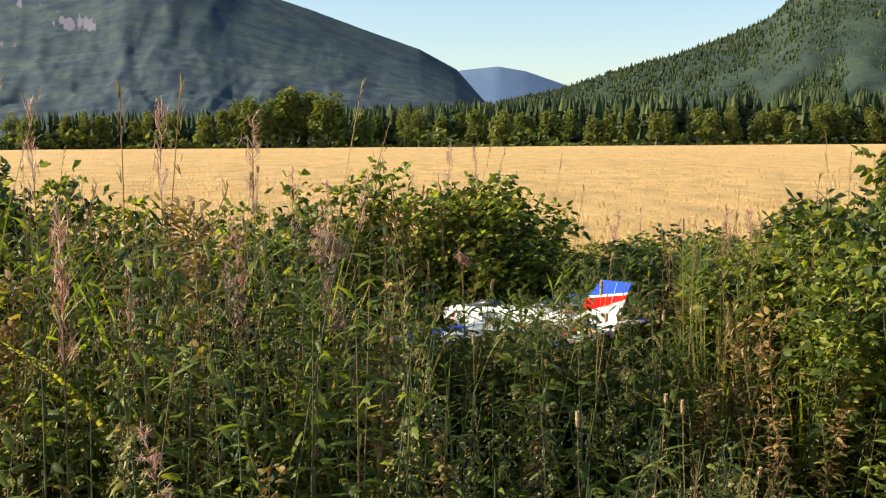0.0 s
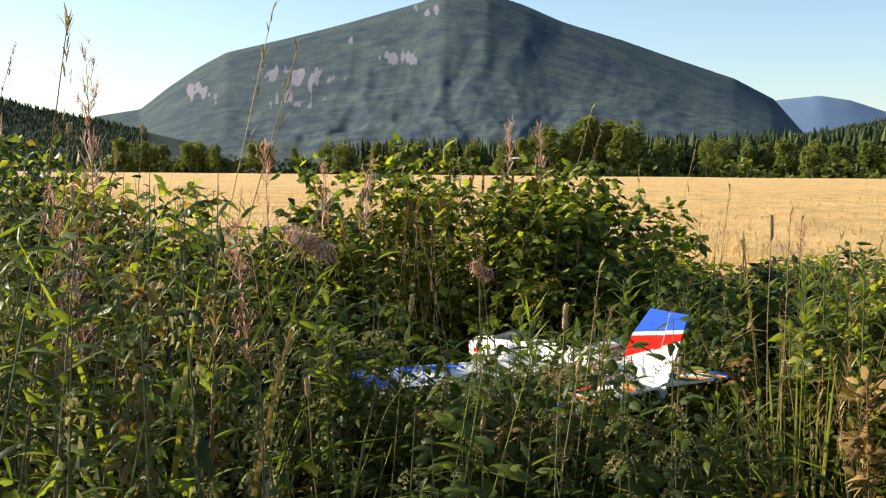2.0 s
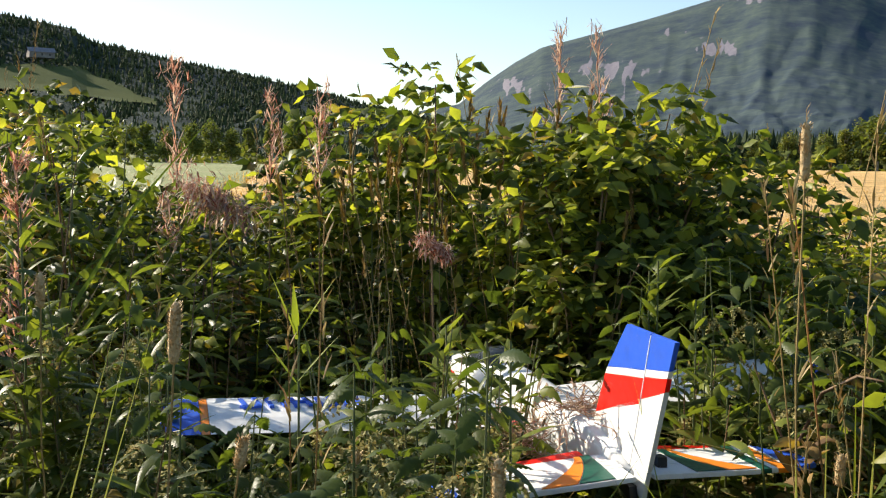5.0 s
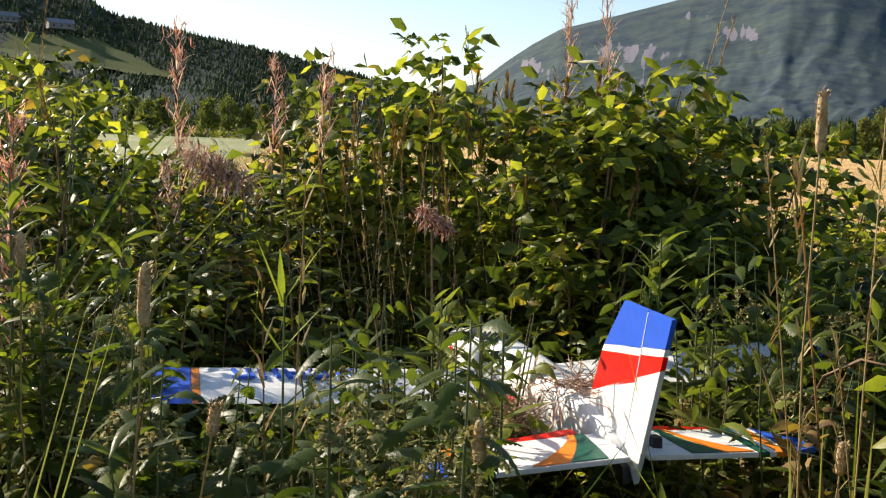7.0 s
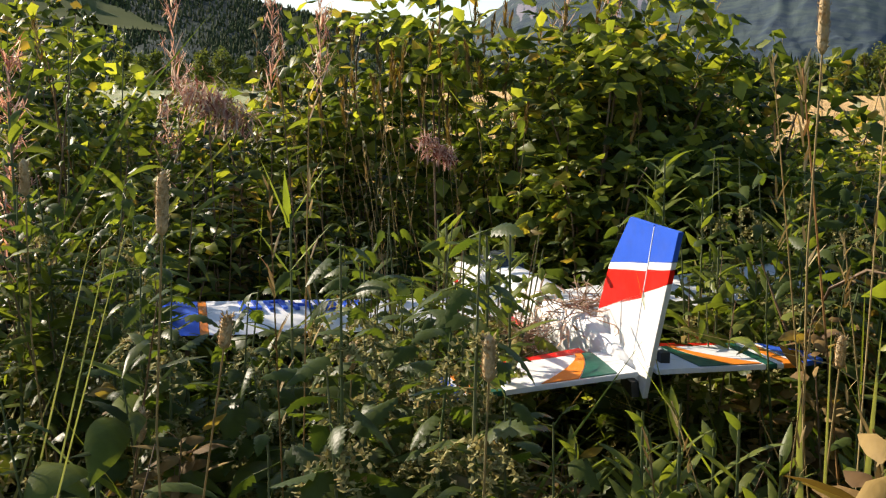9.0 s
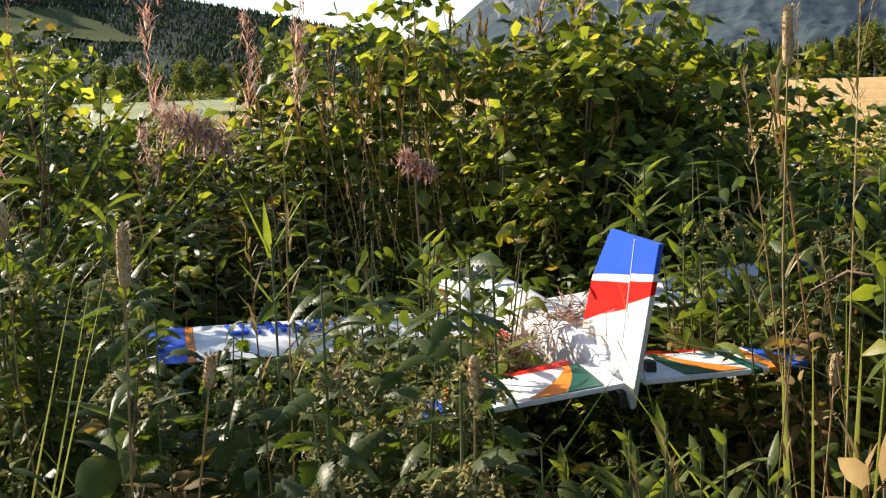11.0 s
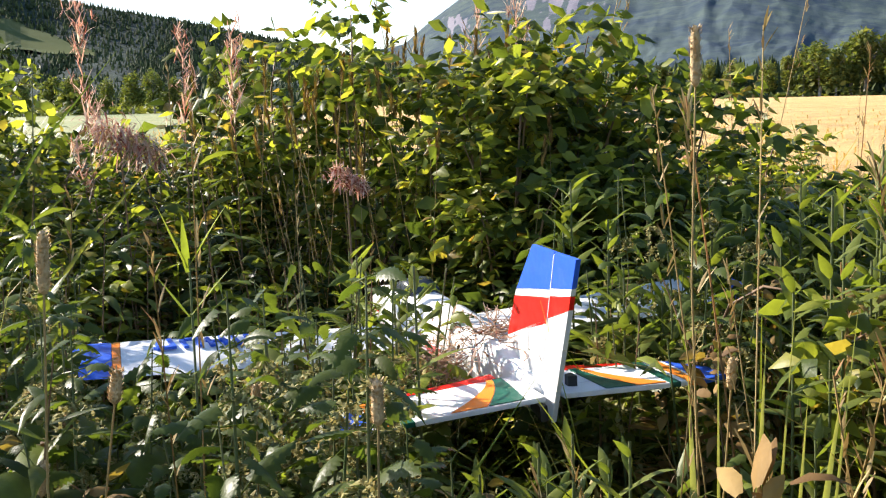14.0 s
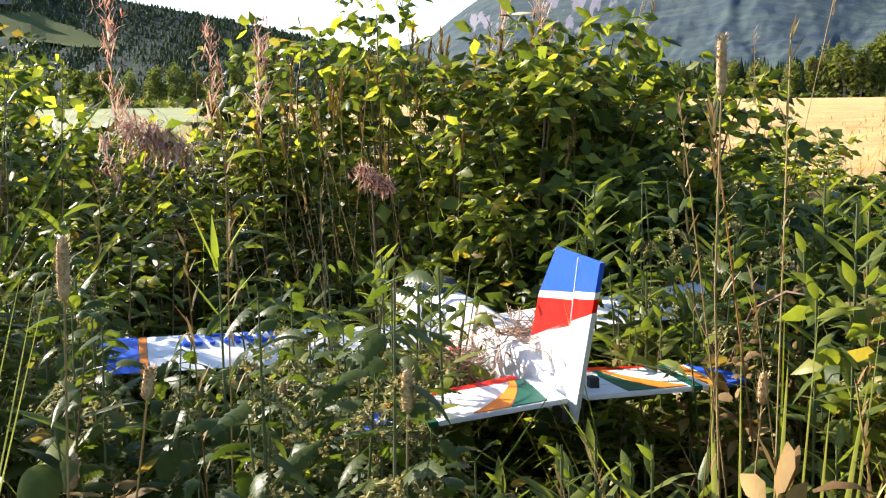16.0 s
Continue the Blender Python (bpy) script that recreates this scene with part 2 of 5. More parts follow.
# ---- mesh helpers ----
class Soup:
    """Vertices, faces and material slots of one mesh in the making."""

    def __init__(self):
        self.v, self.f, self.s = [], [], []

    def strip(self, pts, sides, widths, fold=0.0, slot=0):
        """A tapered blade along pts; sides: unit vectors across it; fold lifts the rims above the rib."""
        n, b = len(pts), len(self.v)
        for i in range(n):
            p, s, w = pts[i], sides[i], widths[i]
            t = (pts[min(i + 1, n - 1)] - pts[max(i - 1, 0)]).normalized()
            up = s.cross(t) * (-fold * w)
            self.v += [p - s * w + up, p, p + s * w + up]
        for i in range(n - 1):
            a = b + 3 * i
            self.f += [(a, a + 1, a + 4, a + 3), (a + 1, a + 2, a + 5, a + 4)]
            self.s += [slot, slot]

    def leaf(self, base, way, length, width, droop=0.3, fold=0.25, slot=0, n=4, shape=(0.10, 0.85, 1.0, 0.6, 0.02), roll=0.0):
        way = way.normalized()
        side = way.cross(Vector((0, 0, 1)))
        side = side.normalized() if side.length > 1e-4 else Vector((1, 0, 0))
        if roll:
            side = Matrix.Rotation(roll, 3, way) @ side
        pts, p, d = [], base.copy(), way.copy()
        for i in range(n + 1):
            pts.append(p.copy())
            p = p + d * (length / n)
            d = (d + Vector((0, 0, -droop / n))).normalized()
        self.strip(pts, [side] * (n + 1), [width * 0.5 * shape[round(i * (len(shape) - 1) / n)] for i in range(n + 1)], fold, slot)

    def tube(self, pts, radii, sides=5, slot=0, cap=False):
        b = len(self.v)
        for i, p in enumerate(pts):
            t = (pts[min(i + 1, len(pts) - 1)] - pts[max(i - 1, 0)]).normalized()
            a = t.orthogonal().normalized()
            c = t.cross(a)
            for k in range(sides):
                g = 2 * math.pi * k / sides
                self.v.append(p + (a * math.cos(g) + c * math.sin(g)) * radii[i])
        for i in range(len(pts) - 1):
            for k in range(sides):
                q, r = b + i * sides + k, b + i * sides + (k + 1) % sides
                self.f.append((q, r, r + sides, q + sides))
                self.s.append(slot)
        if cap:
            self.f += [tuple(b + k for k in reversed(range(sides))), tuple(b + (len(pts) - 1) * sides + k for k in range(sides))]
            self.s += [slot, slot]

    def mesh(self, name, *mats, smooth=True):
        me = bpy.data.meshes.new(name)
        me.from_pydata([tuple(v) for v in self.v], [], self.f)
        for m in mats:
            me.materials.append(m)
        me.polygons.foreach_set("material_index", self.s)
        me.polygons.foreach_set("use_smooth", [smooth] * len(self.f))
        me.update()
        return me


def part(name, data, parent, label=""):
    """Link mesh data as ONE object under a thing or a part."""
    ob = new(name, data)
    ob.parent = parent
    return tagged(ob, label)


def grid_mesh(name, xs, ys, height, mat):
    """A sheet over the lines xs, ys with z = height(x, y)."""
    v = [(x, y, height(x, y)) for y in ys for x in xs]
    n = len(xs)
    f = [(j * n + i, j * n + i + 1, j * n + n + i + 1, j * n + n + i) for j in range(len(ys) - 1) for i in range(n - 1)]
    me = bpy.data.meshes.new(name)
    me.from_pydata(v, [], f)
    me.materials.append(mat)
    me.polygons.foreach_set("use_smooth", [True] * len(f))
    return me


def lerp_table(table, x):
    if x <= table[0][0]:
        return table[0][1]
    for (a, p), (b, q) in zip(table, table[1:]):
        if x <= b:
            s = (x - a) / (b - a)
            return p + (q - p) * s
    return table[-1][1]


def heading(az_deg, dist):
    a = radians(az_deg)
    return -math.sin(a) * dist, math.cos(a) * dist


# ---- ground, field, meadow ----
WHEAT_TOP = 0.62


def ground_z(x, y):
    """Roadside bank, a shallow ditch, then the level of the fields."""
    z = lerp_table([(-3, 0.02), (0.2, 0.0), (2.6, -0.22), (4.0, -0.36), (5.6, -0.36), (7.2, -0.14), (9.5, -0.02), (12, 0.0)], y)
    near = max(0.0, 1 - (abs(x) + abs(y - 4)) / 40)
    return z + 0.05 * near * noise.noise(Vector((x * 0.8, y * 0.8, 3.0)))


def spaced(fine_lo, fine_hi, step, far):
    out, v, s = [], fine_lo, step
    low = []
    while v > -far:
        s *= 1.35
        v -= s
        low.append(v)
    k = int((fine_hi - fine_lo) / step)
    mid_ = [fine_lo + i * step for i in range(k + 1)]
    v, s = mid_[-1], step
    while v < far:
        s *= 1.35
        v += s
        out.append(v)
    return low[::-1] + mid_ + out


ground = new("ground", grid_mesh("ground", spaced(-8, 8, 0.25, 4500), spaced(-4, 12, 0.25, 4500), ground_z, SOIL))
tagged(ground, "dark weedy soil of the roadside ditch and fields", "ground", kind="structure")


def field_left(y):
    """The wheat's boundary against the meadow."""
    return -5.0 - (y - 8.5) * 0.95


def wheat_field():
    rows = [8.8, 9.2, 9.8, 10.6, 12, 14, 17, 21, 27, 35, 46, 60, 80, 105, 130, 152]
    v, f, n = [], [], 60
    for y in rows:
        x0, x1 = field_left(y), 14 + y * 1.15
        for i in range(n + 1):
            x = x0 + (x1 - x0) * i / n
            z = WHEAT_TOP + 0.05 * noise.noise(Vector((x * 0.35, y * 0.35, 0))) + 0.03 * noise.noise(Vector((x * 2, y * 2, 5)))
            v.append((x, y, z if y > 8.9 and i else 0.1))
    for j in range(len(rows) - 1):
        for i in range(n):
            a = j * (n + 1) + i
            f.append((a, a + 1, a + n + 2, a + n + 1))
    me = bpy.data.meshes.new("wheat_field")
    me.from_pydata(v, [], f)
    me.materials.append(WHEAT)
    me.polygons.foreach_set("use_smooth", [True] * len(f))
    tagged(new("wheat_field", me), "ripe golden grain field running to the trees", "field", kind="structure")


def wheat_stalks():
    rng = random.Random(11)
    s = Soup()
    for _ in range(11000):
        y = 8.7 + 26 * rng.random() ** 2.2
        x = rng.uniform(max(field_left(y), -0.95 * y), 2 + 0.62 * y)
        k = 1 + (y - 8.7) / 22
        h = WHEAT_TOP + rng.uniform(-0.06, 0.09)
        base = Vector((x, y, h - 0.32))
        a = rng.uniform(0, 6.28)
        lean = Vector((math.cos(a), math.sin(a), 0)) * rng.uniform(0.02, 0.12)
        side = Vector((math.cos(a + 1.57), math.sin(a + 1.57), 0))
        pts = [base, base + lean * 0.4 + Vector((0, 0, 0.24)), base + lean + Vector((0, 0, 0.32)), base + lean * 1.9 + Vector((0, 0, 0.33))]
        s.strip(pts, [side] * 4, [0.0022 * k, 0.002 * k, 0.006 * k, 0.001], 0.2)
    me = s.mesh("wheat_stalks", STRAW_FIELD)
    tagged(new("wheat_stalks", me), "ripe golden grain stalks with nodding ears", "grain", kind="stuff")


STRAW_FIELD = leaf_mat("ripe_ears", (0.50, 0.30, 0.09), (0.66, 0.42, 0.15), (0.78, 0.54, 0.24), trans=0.2, rough=0.7, old=(0.45, 0.25, 0.08), gloss=0.2)
wheat_field()
wheat_stalks()


def meadow_sheet():
    v, f, n = [], [], 24
    rows = [6.5, 8.0, 9.0, 10, 12, 15, 19, 25, 33, 45, 60, 80, 110, 150]
    for y in rows:
        x1 = field_left(max(y, 8.8)) + 0.4 - (2.2 if y < 8.5 else 0.0)
        for i in range(n + 1):
            x = x1 - (14 + y * 1.4) * (1 - i / n)
            v.append((x, y * (1 - 0.25 * (1 - i / n)), 0.30 + 0.04 * noise.noise(Vector((x * 0.2, y * 0.2, 9)))))
    for j in range(len(rows) - 1):
        for i in range(n):
            a = j * (n + 1) + i
            f.append((a, a + 1, a + n + 2, a + n + 1))
    me = bpy.data.meshes.new("meadow")
    me.from_pydata(v, [], f)
    me.materials.append(MEADOW)
    tagged(new("meadow", me), "pale mown hay meadow beside the grain", "meadow", kind="structure")


meadow_sheet()


# ---- mountains ----
def massif(name, skyline, foot, crest, az0, az1, mat, label, rough=0.05, bare=(), steps=150, rows=34, seed=0.0):
    """A mountain seen across the fields: skyline is a few (azimuth, elevation) degrees of its crest."""
    v, f, rock = [], [], []
    for j in range(rows + 8):
        for i in range(steps + 1):
            az = az0 + (az1 - az0) * i / steps
            top = crest * math.tan(radians(lerp_table(skyline, az)))
            if j <= rows:
                s = j / rows
                d = foot + (crest - foot) * s
                g = lerp_table([(0, 0), (0.35, 0.16), (0.6, 0.38), (0.8, 0.68), (0.93, 0.92), (1, 1)], s)
                x, y = heading(az, d)
                r = rough * top * (1 - s * s) * min(1, s * 4)
                q = Vector((az * 0.26 + s * 0.9, s * 2.2, seed))
                z = top * g + r * (0.9 - 2.2 * abs(noise.fractal(q + Vector((0.35 * s * noise.noise(q * 1.3), 0, 0)), 0.9, 2.0, 6)))
                q2 = Vector((x, y, 0)) / (crest * 0.012)
                z += top * 0.0015 * noise.fractal(q2 + Vector((seed, 3, 0)), 0.9, 2.0, 3)
            else:
                s = (j - rows) / 8
                x, y = heading(az, crest * (1 + 0.5 * s))
                z = top * (1 - s) - 2
            v.append((x, y, z))
            e = math.degrees(math.atan2(z, math.hypot(x, y)))
            rough_edge = 0.55 + 1.3 * noise.fractal(Vector((az * 3.2, e * 1.1, 7.0)), 0.8, 2.0, 4) if bare else 0
            rock.append(1.25 * rough_edge * sum(k * math.exp(-((az - a) / w) ** 2 - ((e - b) / h) ** 2) for a, b, w, h, k in bare))
    n = steps + 1
    for j in range(rows + 7):
        for i in range(steps):
            a = j * n + i
            f.append((a + 1, a, a + n, a + n + 1))
    me = bpy.data.meshes.new(name)
    me.from_pydata(v, [], f)
    me.materials.append(mat)
    me.attributes.new("bare", "FLOAT", "POINT").data.foreach_set("value", rock)
    me.polygons.foreach_set("use_smooth", [True] * len(f))
    return tagged(new(name, me), label, "mountain", kind="structure")


SKY_A = [(-3, 0.6), (-1.4, 2.3), (-0.1, 3.8), (1.9, 4.9), (4.9, 5.95), (7.8, 7.0), (10.9, 7.95), (13, 8.85), (15, 9.5), (17.3, 9.55), (18.6, 9.0), (20, 8.6),
         (23.1, 7.7), (26.1, 6.9), (29, 6.15), (30.5, 5.3), (32, 4.25), (33.4, 3.1), (35.5, 2.7), (40, 1.0)]
SKY_B = [(-14, 0.5), (-8, 2.1), (-6, 2.9), (-3.8, 3.68), (-2.3, 3.95), (-0.2, 3.75), (3, 2.6), (6, 1.0)]
SKY_C = [(-60, 9), (-30, 8.8), (-22, 8.4), (-18.5, 7.9), (-17.2, 6.95), (-16.6, 6.3), (-14.7, 5.5), (-11.8, 4.5), (-8.9, 3.8), (-6, 2.85), (-2, 2.0), (4, 1.7), (14, 1.2)]
SKY_D = [(30, 1.3), (35.8, 2.6), (38, 2.95), (41, 3.7), (44.3, 4.4), (47.2, 4.9), (50.1, 5.4), (52.6, 5.9), (53.5, 6.5), (57.3, 7.1), (64, 8.0), (80, 8.0), (110, 6)]

massif("mountain_far", SKY_B, 2600, 4200, -13, 6, MTN_B, "far hill tinted with blue haze between the wooded slopes", 0.03, steps=60, rows=16, seed=4)
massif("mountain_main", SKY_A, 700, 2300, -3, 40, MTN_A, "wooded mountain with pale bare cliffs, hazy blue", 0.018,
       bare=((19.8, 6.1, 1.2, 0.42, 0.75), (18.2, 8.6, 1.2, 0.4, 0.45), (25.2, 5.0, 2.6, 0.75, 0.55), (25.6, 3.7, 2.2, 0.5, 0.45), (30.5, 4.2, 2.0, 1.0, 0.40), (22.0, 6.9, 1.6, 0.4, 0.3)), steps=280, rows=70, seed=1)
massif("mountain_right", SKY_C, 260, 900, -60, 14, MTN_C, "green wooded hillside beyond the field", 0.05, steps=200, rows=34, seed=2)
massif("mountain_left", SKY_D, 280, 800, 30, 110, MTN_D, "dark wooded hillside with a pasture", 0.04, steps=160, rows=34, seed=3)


def slope_z(skyline, foot, crest, az, d):
    s = (d - foot) / (crest - foot)
    g = lerp_table([(0, 0), (0.35, 0.16), (0.6, 0.38), (0.8, 0.68), (0.93, 0.92), (1, 1)], s)
    return crest * math.tan(radians(lerp_table(skyline, az))) * g


def conifers(name, skyline, foot, crest, az0, az1, count, seed, label, hole=None, mat=None, tall=(3.2, 6.8)):
    rng = random.Random(seed)
    s = Soup()
    done = 0
    while done < count:
        az, k = rng.uniform(az0, az1), rng.random()
        d = foot + (crest - foot) * (0.02 + 0.98 * k ** 0.8)
        e = math.degrees(math.atan2(slope_z(skyline, foot, crest, az, d), d))
        if hole and hole(az, e):
            continue
        x, y = heading(az, d)
        z = slope_z(skyline, foot, crest, az, d) - 1.5
        h = rng.uniform(*tall)
        r = h * rng.uniform(0.14, 0.26)
        b = len(s.v)
        for t, w in ((0.0, 0.8), (0.3, 1.0), (0.62, 0.6)):
            o = rng.uniform(0, 6)
            for q in range(5):
                g = o + q * 1.2566
                rr = r * w * rng.uniform(0.7, 1.25)
                s.v.append(Vector((x + math.cos(g) * rr, y + math.sin(g) * rr, z + h * t)))
        s.v.append(Vector((x, y, z + h)))
        for lv in (0, 5):
            for q in range(5):
                s.f.append((b + lv + q, b + lv + (q + 1) % 5, b + lv + 5 + (q + 1) % 5, b + lv + 5 + q))
                s.s.append(0)
        for q in range(5):
            s.f.append((b + 10 + q, b + 10 + (q + 1) % 5, b + 15))
            s.s.append(0)
        done += 1
    tagged(new(name, s.mesh(name, mat or CONIFER, smooth=False)), label, "forest", kind="stuff")


def pasture_low(a):
    return 2.62 + min(0.7, (a - 49.2) * 0.085) + 0.05 * math.sin(a * 2.3)


def pasture_high(a):
    return 2.80 + min(1.65, (a - 49.2) * 0.42) + 0.05 * math.sin(a * 3.1)


conifers("conifer_wood", SKY_C, 262, 890, -27, 13, 16000, 21, "dense green spruce and pine wood on the hillside", mat=PINE, tall=(2.6, 5.4))
conifers("hillside_wood", SKY_D, 282, 790, 33, 64, 9000, 22, "dark spruce wood on the hillside", mat=PINE, tall=(2.8, 5.6), hole=lambda a, e: a > 49.2 and pasture_low(a) < e < pasture_high(a))


def pasture():
    v, f = [], []
    n, m = 40, 12
    for j in range(m + 1):
        for i in range(n + 1):
            az = 49.2 + 14 * i / n
            lo, hi = pasture_low(az), pasture_high(az)
            e = lo + (max(hi, lo + 0.05) - lo) * j / m
            d = 300.0
            while d < 790 and math.degrees(math.atan2(slope_z(SKY_D, 280, 800, az, d), d)) < e:
                d += 3
            x, y = heading(az, d)
            v.append((x, y, slope_z(SKY_D, 280, 800, az, d) + 1.6))
    for j in range(m):
        for i in range(n):
            a = j * (n + 1) + i
            f.append((a + 1, a, a + n + 1, a + n + 2))
    me = bpy.data.meshes.new("pasture")
    me.from_pydata(v, [], f)
    me.materials.append(PASTURE)
    tagged(new("pasture", me), "pale green pasture clearing on the hillside", "pasture", kind="structure")


pasture()


def cottage(az, e, w):
    d = 300.0
    while d < 790 and math.degrees(math.atan2(slope_z(SKY_D, 280, 800, az, d), d)) < e:
        d += 3
    x, y = heading(az, d)
    z = slope_z(SKY_D, 280, 800, az, d) + 4
    root = new("cottage")
    root.matrix_world = pose(x, y, z, 0, 0, az + 12)
    h, dep = 3.4, w * 0.6
    s = Soup()
    s.v = [Vector(p) for p in ((-w / 2, -dep / 2, 0), (w / 2, -dep / 2, 0), (w / 2, dep / 2, 0), (-w / 2, dep / 2, 0),
                               (-w / 2, -dep / 2, h), (w / 2, -dep / 2, h), (w / 2, dep / 2, h), (-w / 2, dep / 2, h), (-w / 2, 0, h + 2.4), (w / 2, 0, h + 2.4))]
    s.f = [(0, 1, 5, 4), (1, 2, 6, 9, 5), (2, 3, 7, 6), (3, 0, 4, 8, 7)]
    s.s = [0] * 4
    part("wall", s.mesh("wall", LOGWALL, smooth=False), root)
    r = Soup()
    o = 0.6
    r.v = [Vector(p) for p in ((-w / 2 - o, -dep / 2 - o, h - 0.3), (w / 2 + o, -dep / 2 - o, h - 0.3), (w / 2 + o, 0, h + 2.6), (-w / 2 - o, 0, h + 2.6), (w / 2 + o, dep / 2 + o, h - 0.3), (-w / 2 - o, dep / 2 + o, h - 0.3))]
    r.f = [(0, 1, 2, 3), (3, 2, 4, 5)]
    r.s = [0, 0]
    part("roof", r.mesh("roof", SLATE, smooth=False), root)
    for k in (-0.3, 0.0, 0.3):
        win = Soup()
        win.v = [Vector((k * w + dx, -dep / 2 - 0.04, dz)) for dx, dz in ((-0.5, 1.2), (0.5, 1.2), (0.5, 2.4), (-0.5, 2.4))]
        win.f, win.s = [(0, 1, 2, 3)], [0]
        part("window", win.mesh("window", BLACK, smooth=False), root)
    tagged(root, "grey timber farm cottage on the hillside pasture", "house", group="hillside farm")


cottage(54.9, 4.6, 14)
cottage(57.4, 4.75, 11)


# ---- trees behind the field ----
def crown_mesh(seed, wide, tall, leaves, mat):
    rng = random.Random(seed)
    s = Soup()
    lobes = [(Vector((rng.uniform(-0.3, 0.3) * wide, rng.uniform(-0.3, 0.3) * wide, tall * rng.uniform(0.32, 0.9))), rng.uniform(0.22, 0.42)) for _ in range(13)]
    for _ in range(leaves):
        c, r = rng.choice(lobes)
        d = Vector((rng.gauss(0, 1), rng.gauss(0, 1), rng.gauss(0, 1))).normalized() * rng.uniform(0.5, 1.05) * r * wide
        taper = 1 - 0.45 * max(0, c.z / tall - 0.5)
        p = Vector(((c.x + d.x) * taper, (c.y + d.y) * taper, c.z + d.z * 1.15))
        if p.z < tall * 0.10:
            continue
        w = Vector((rng.gauss(0, 1), rng.gauss(0, 1), rng.gauss(-0.3, 0.7)))
        s.leaf(p, w, rng.uniform(0.30, 0.6), rng.uniform(0.22, 0.42), 0.4, 0.2, n=1, shape=(1.0, 0.15), roll=rng.uniform(-1, 1))
    return s.mesh("crown", mat)


def trunk_mesh(seed, tall):
    rng = random.Random(seed)
    s = Soup()
    pts = [Vector((rng.uniform(-0.1, 0.1) * i, rng.uniform(-0.1, 0.1) * i, tall * 0.22 * i)) for i in range(5)]
    s.tube(pts, [0.19, 0.16, 0.12, 0.08, 0.03], 7)
    for k in range(7):
        h = tall * rng.uniform(0.25, 0.75)
        a = rng.uniform(0, 6.28)
        b = Vector((0, 0, h))
        e = b + Vector((math.cos(a) * 1.4, math.sin(a) * 1.4, 1.4))
        s.tube([b, (b + e) / 2 + Vector((0, 0, 0.1)), e], [0.06, 0.045, 0.015], 5)
    return s.mesh("trunk", BARK)


def trees():
    rng = random.Random(5)
    kinds = []
    for k in range(7):
        tall = (8.5, 7.5, 6.5, 8.0, 5.5, 7.0, 4.2)[k]
        wide = (3.6, 3.4, 3.6, 2.6, 4.2, 3.0, 4.4)[k]
        t = new("tree")
        t.matrix_world = pose(0, 0, -50)
        part("trunk", trunk_mesh(k, tall), t)
        part("crown", crown_mesh(40 + k, wide, tall, 1500, CROWN), t)
        tagged(t, "leafy green birch at the far edge of the grain" if k not in (4, 6) else "rounded green willow bush at the far edge of the grain", "tree", group="trees behind the field")
        kinds.append((t, tall))
    tops = [(-30, 1.9), (-20.3, 2.0), (-14.8, 1.9), (-9.5, 1.85), (-2.9, 1.65), (3.3, 1.8), (5.6, 2.1), (6.4, 2.7), (8.4, 3.3), (9.9, 2.75), (11.7, 2.55), (13.8, 2.25), (15, 1.7), (20, 1.6), (21.9, 1.75), (30, 1.5), (36.7, 1.5), (42.3, 2.2), (48, 1.6), (60, 1.8)]
    first = set()
    az = -30.0
    while az < 62:
        e = lerp_table(tops, az) * rng.uniform(0.80, 1.04)
        d = rng.uniform(152, 166)
        want = d * math.tan(radians(e)) + 1.9
        t, tall = kinds[rng.choice((0, 1, 2, 3, 5)) if want > 5.2 else rng.choice((4, 6, 1, 2))]
        sc = want / (tall * 1.06)
        x, y = heading(az, d)
        y = max(y, 151 + rng.uniform(0, 4)) if az < 40 else y
        m = pose(x + 0.8, y + 2, -0.1, 0, 0, rng.uniform(0, 360)) @ Matrix.Diagonal((sc * rng.uniform(0.9, 1.15), sc, sc, 1))
        if t in first:
            c = copy_thing(t, m)
        else:
            c = t
            first.add(t)
        c.matrix_basis = m
        az += rng.uniform(0.5, 1.0) if e > 2.2 else rng.uniform(0.7, 1.5)
    for t, _ in kinds:
        if t not in first:
            t.matrix_basis = pose(-160, 150, -0.1)


trees()


def spruce_belt():
    """The dark wood that stands behind the birches along the field's far edge."""
    rng = random.Random(31)
    s = Soup()
    for _ in range(900):
        az = rng.uniform(-33, 22)
        d = rng.uniform(168, 190)
        h = d * math.tan(radians(lerp_table([(-33, 2.7), (-8, 2.45), (3, 2.1), (8, 1.9), (22, 1.6)], az) * rng.uniform(0.72, 1.04))) + 1.6
        x, y = heading(az, d)
        r = h * rng.uniform(0.13, 0.21)
        b = len(s.v)
        rings = ((0.04, 0.9), (0.22, 0.55), (0.24, 0.92), (0.46, 0.42), (0.48, 0.72), (0.70, 0.25), (0.72, 0.45))
        for t, w in rings:
            o = rng.uniform(0, 6)
            for q in range(6):
                rr = r * w * rng.uniform(0.65, 1.3)
                s.v.append(Vector((x + math.cos(o + q * 1.047) * rr, y + math.sin(o + q * 1.047) * rr, h * t - 0.2 + rng.uniform(-0.02, 0.02) * h)))
        s.v.append(Vector((x, y, h)))
        for lv in range(len(rings) - 1):
            for q in range(6):
                s.f.append((b + 6 * lv + q, b + 6 * lv + (q + 1) % 6, b + 6 * lv + 6 + (q + 1) % 6, b + 6 * lv + 6 + q))
                s.s.append(0)
        for q in range(6):
            s.f.append((b + 36 + q, b + 36 + (q + 1) % 6, b + 42))
            s.s.append(0)
    tagged(new("spruce_belt", s.mesh("spruce_belt", PINE, smooth=False)), "dark spruce wood behind the birches at the far field edge", "forest", kind="stuff")


spruce_belt()


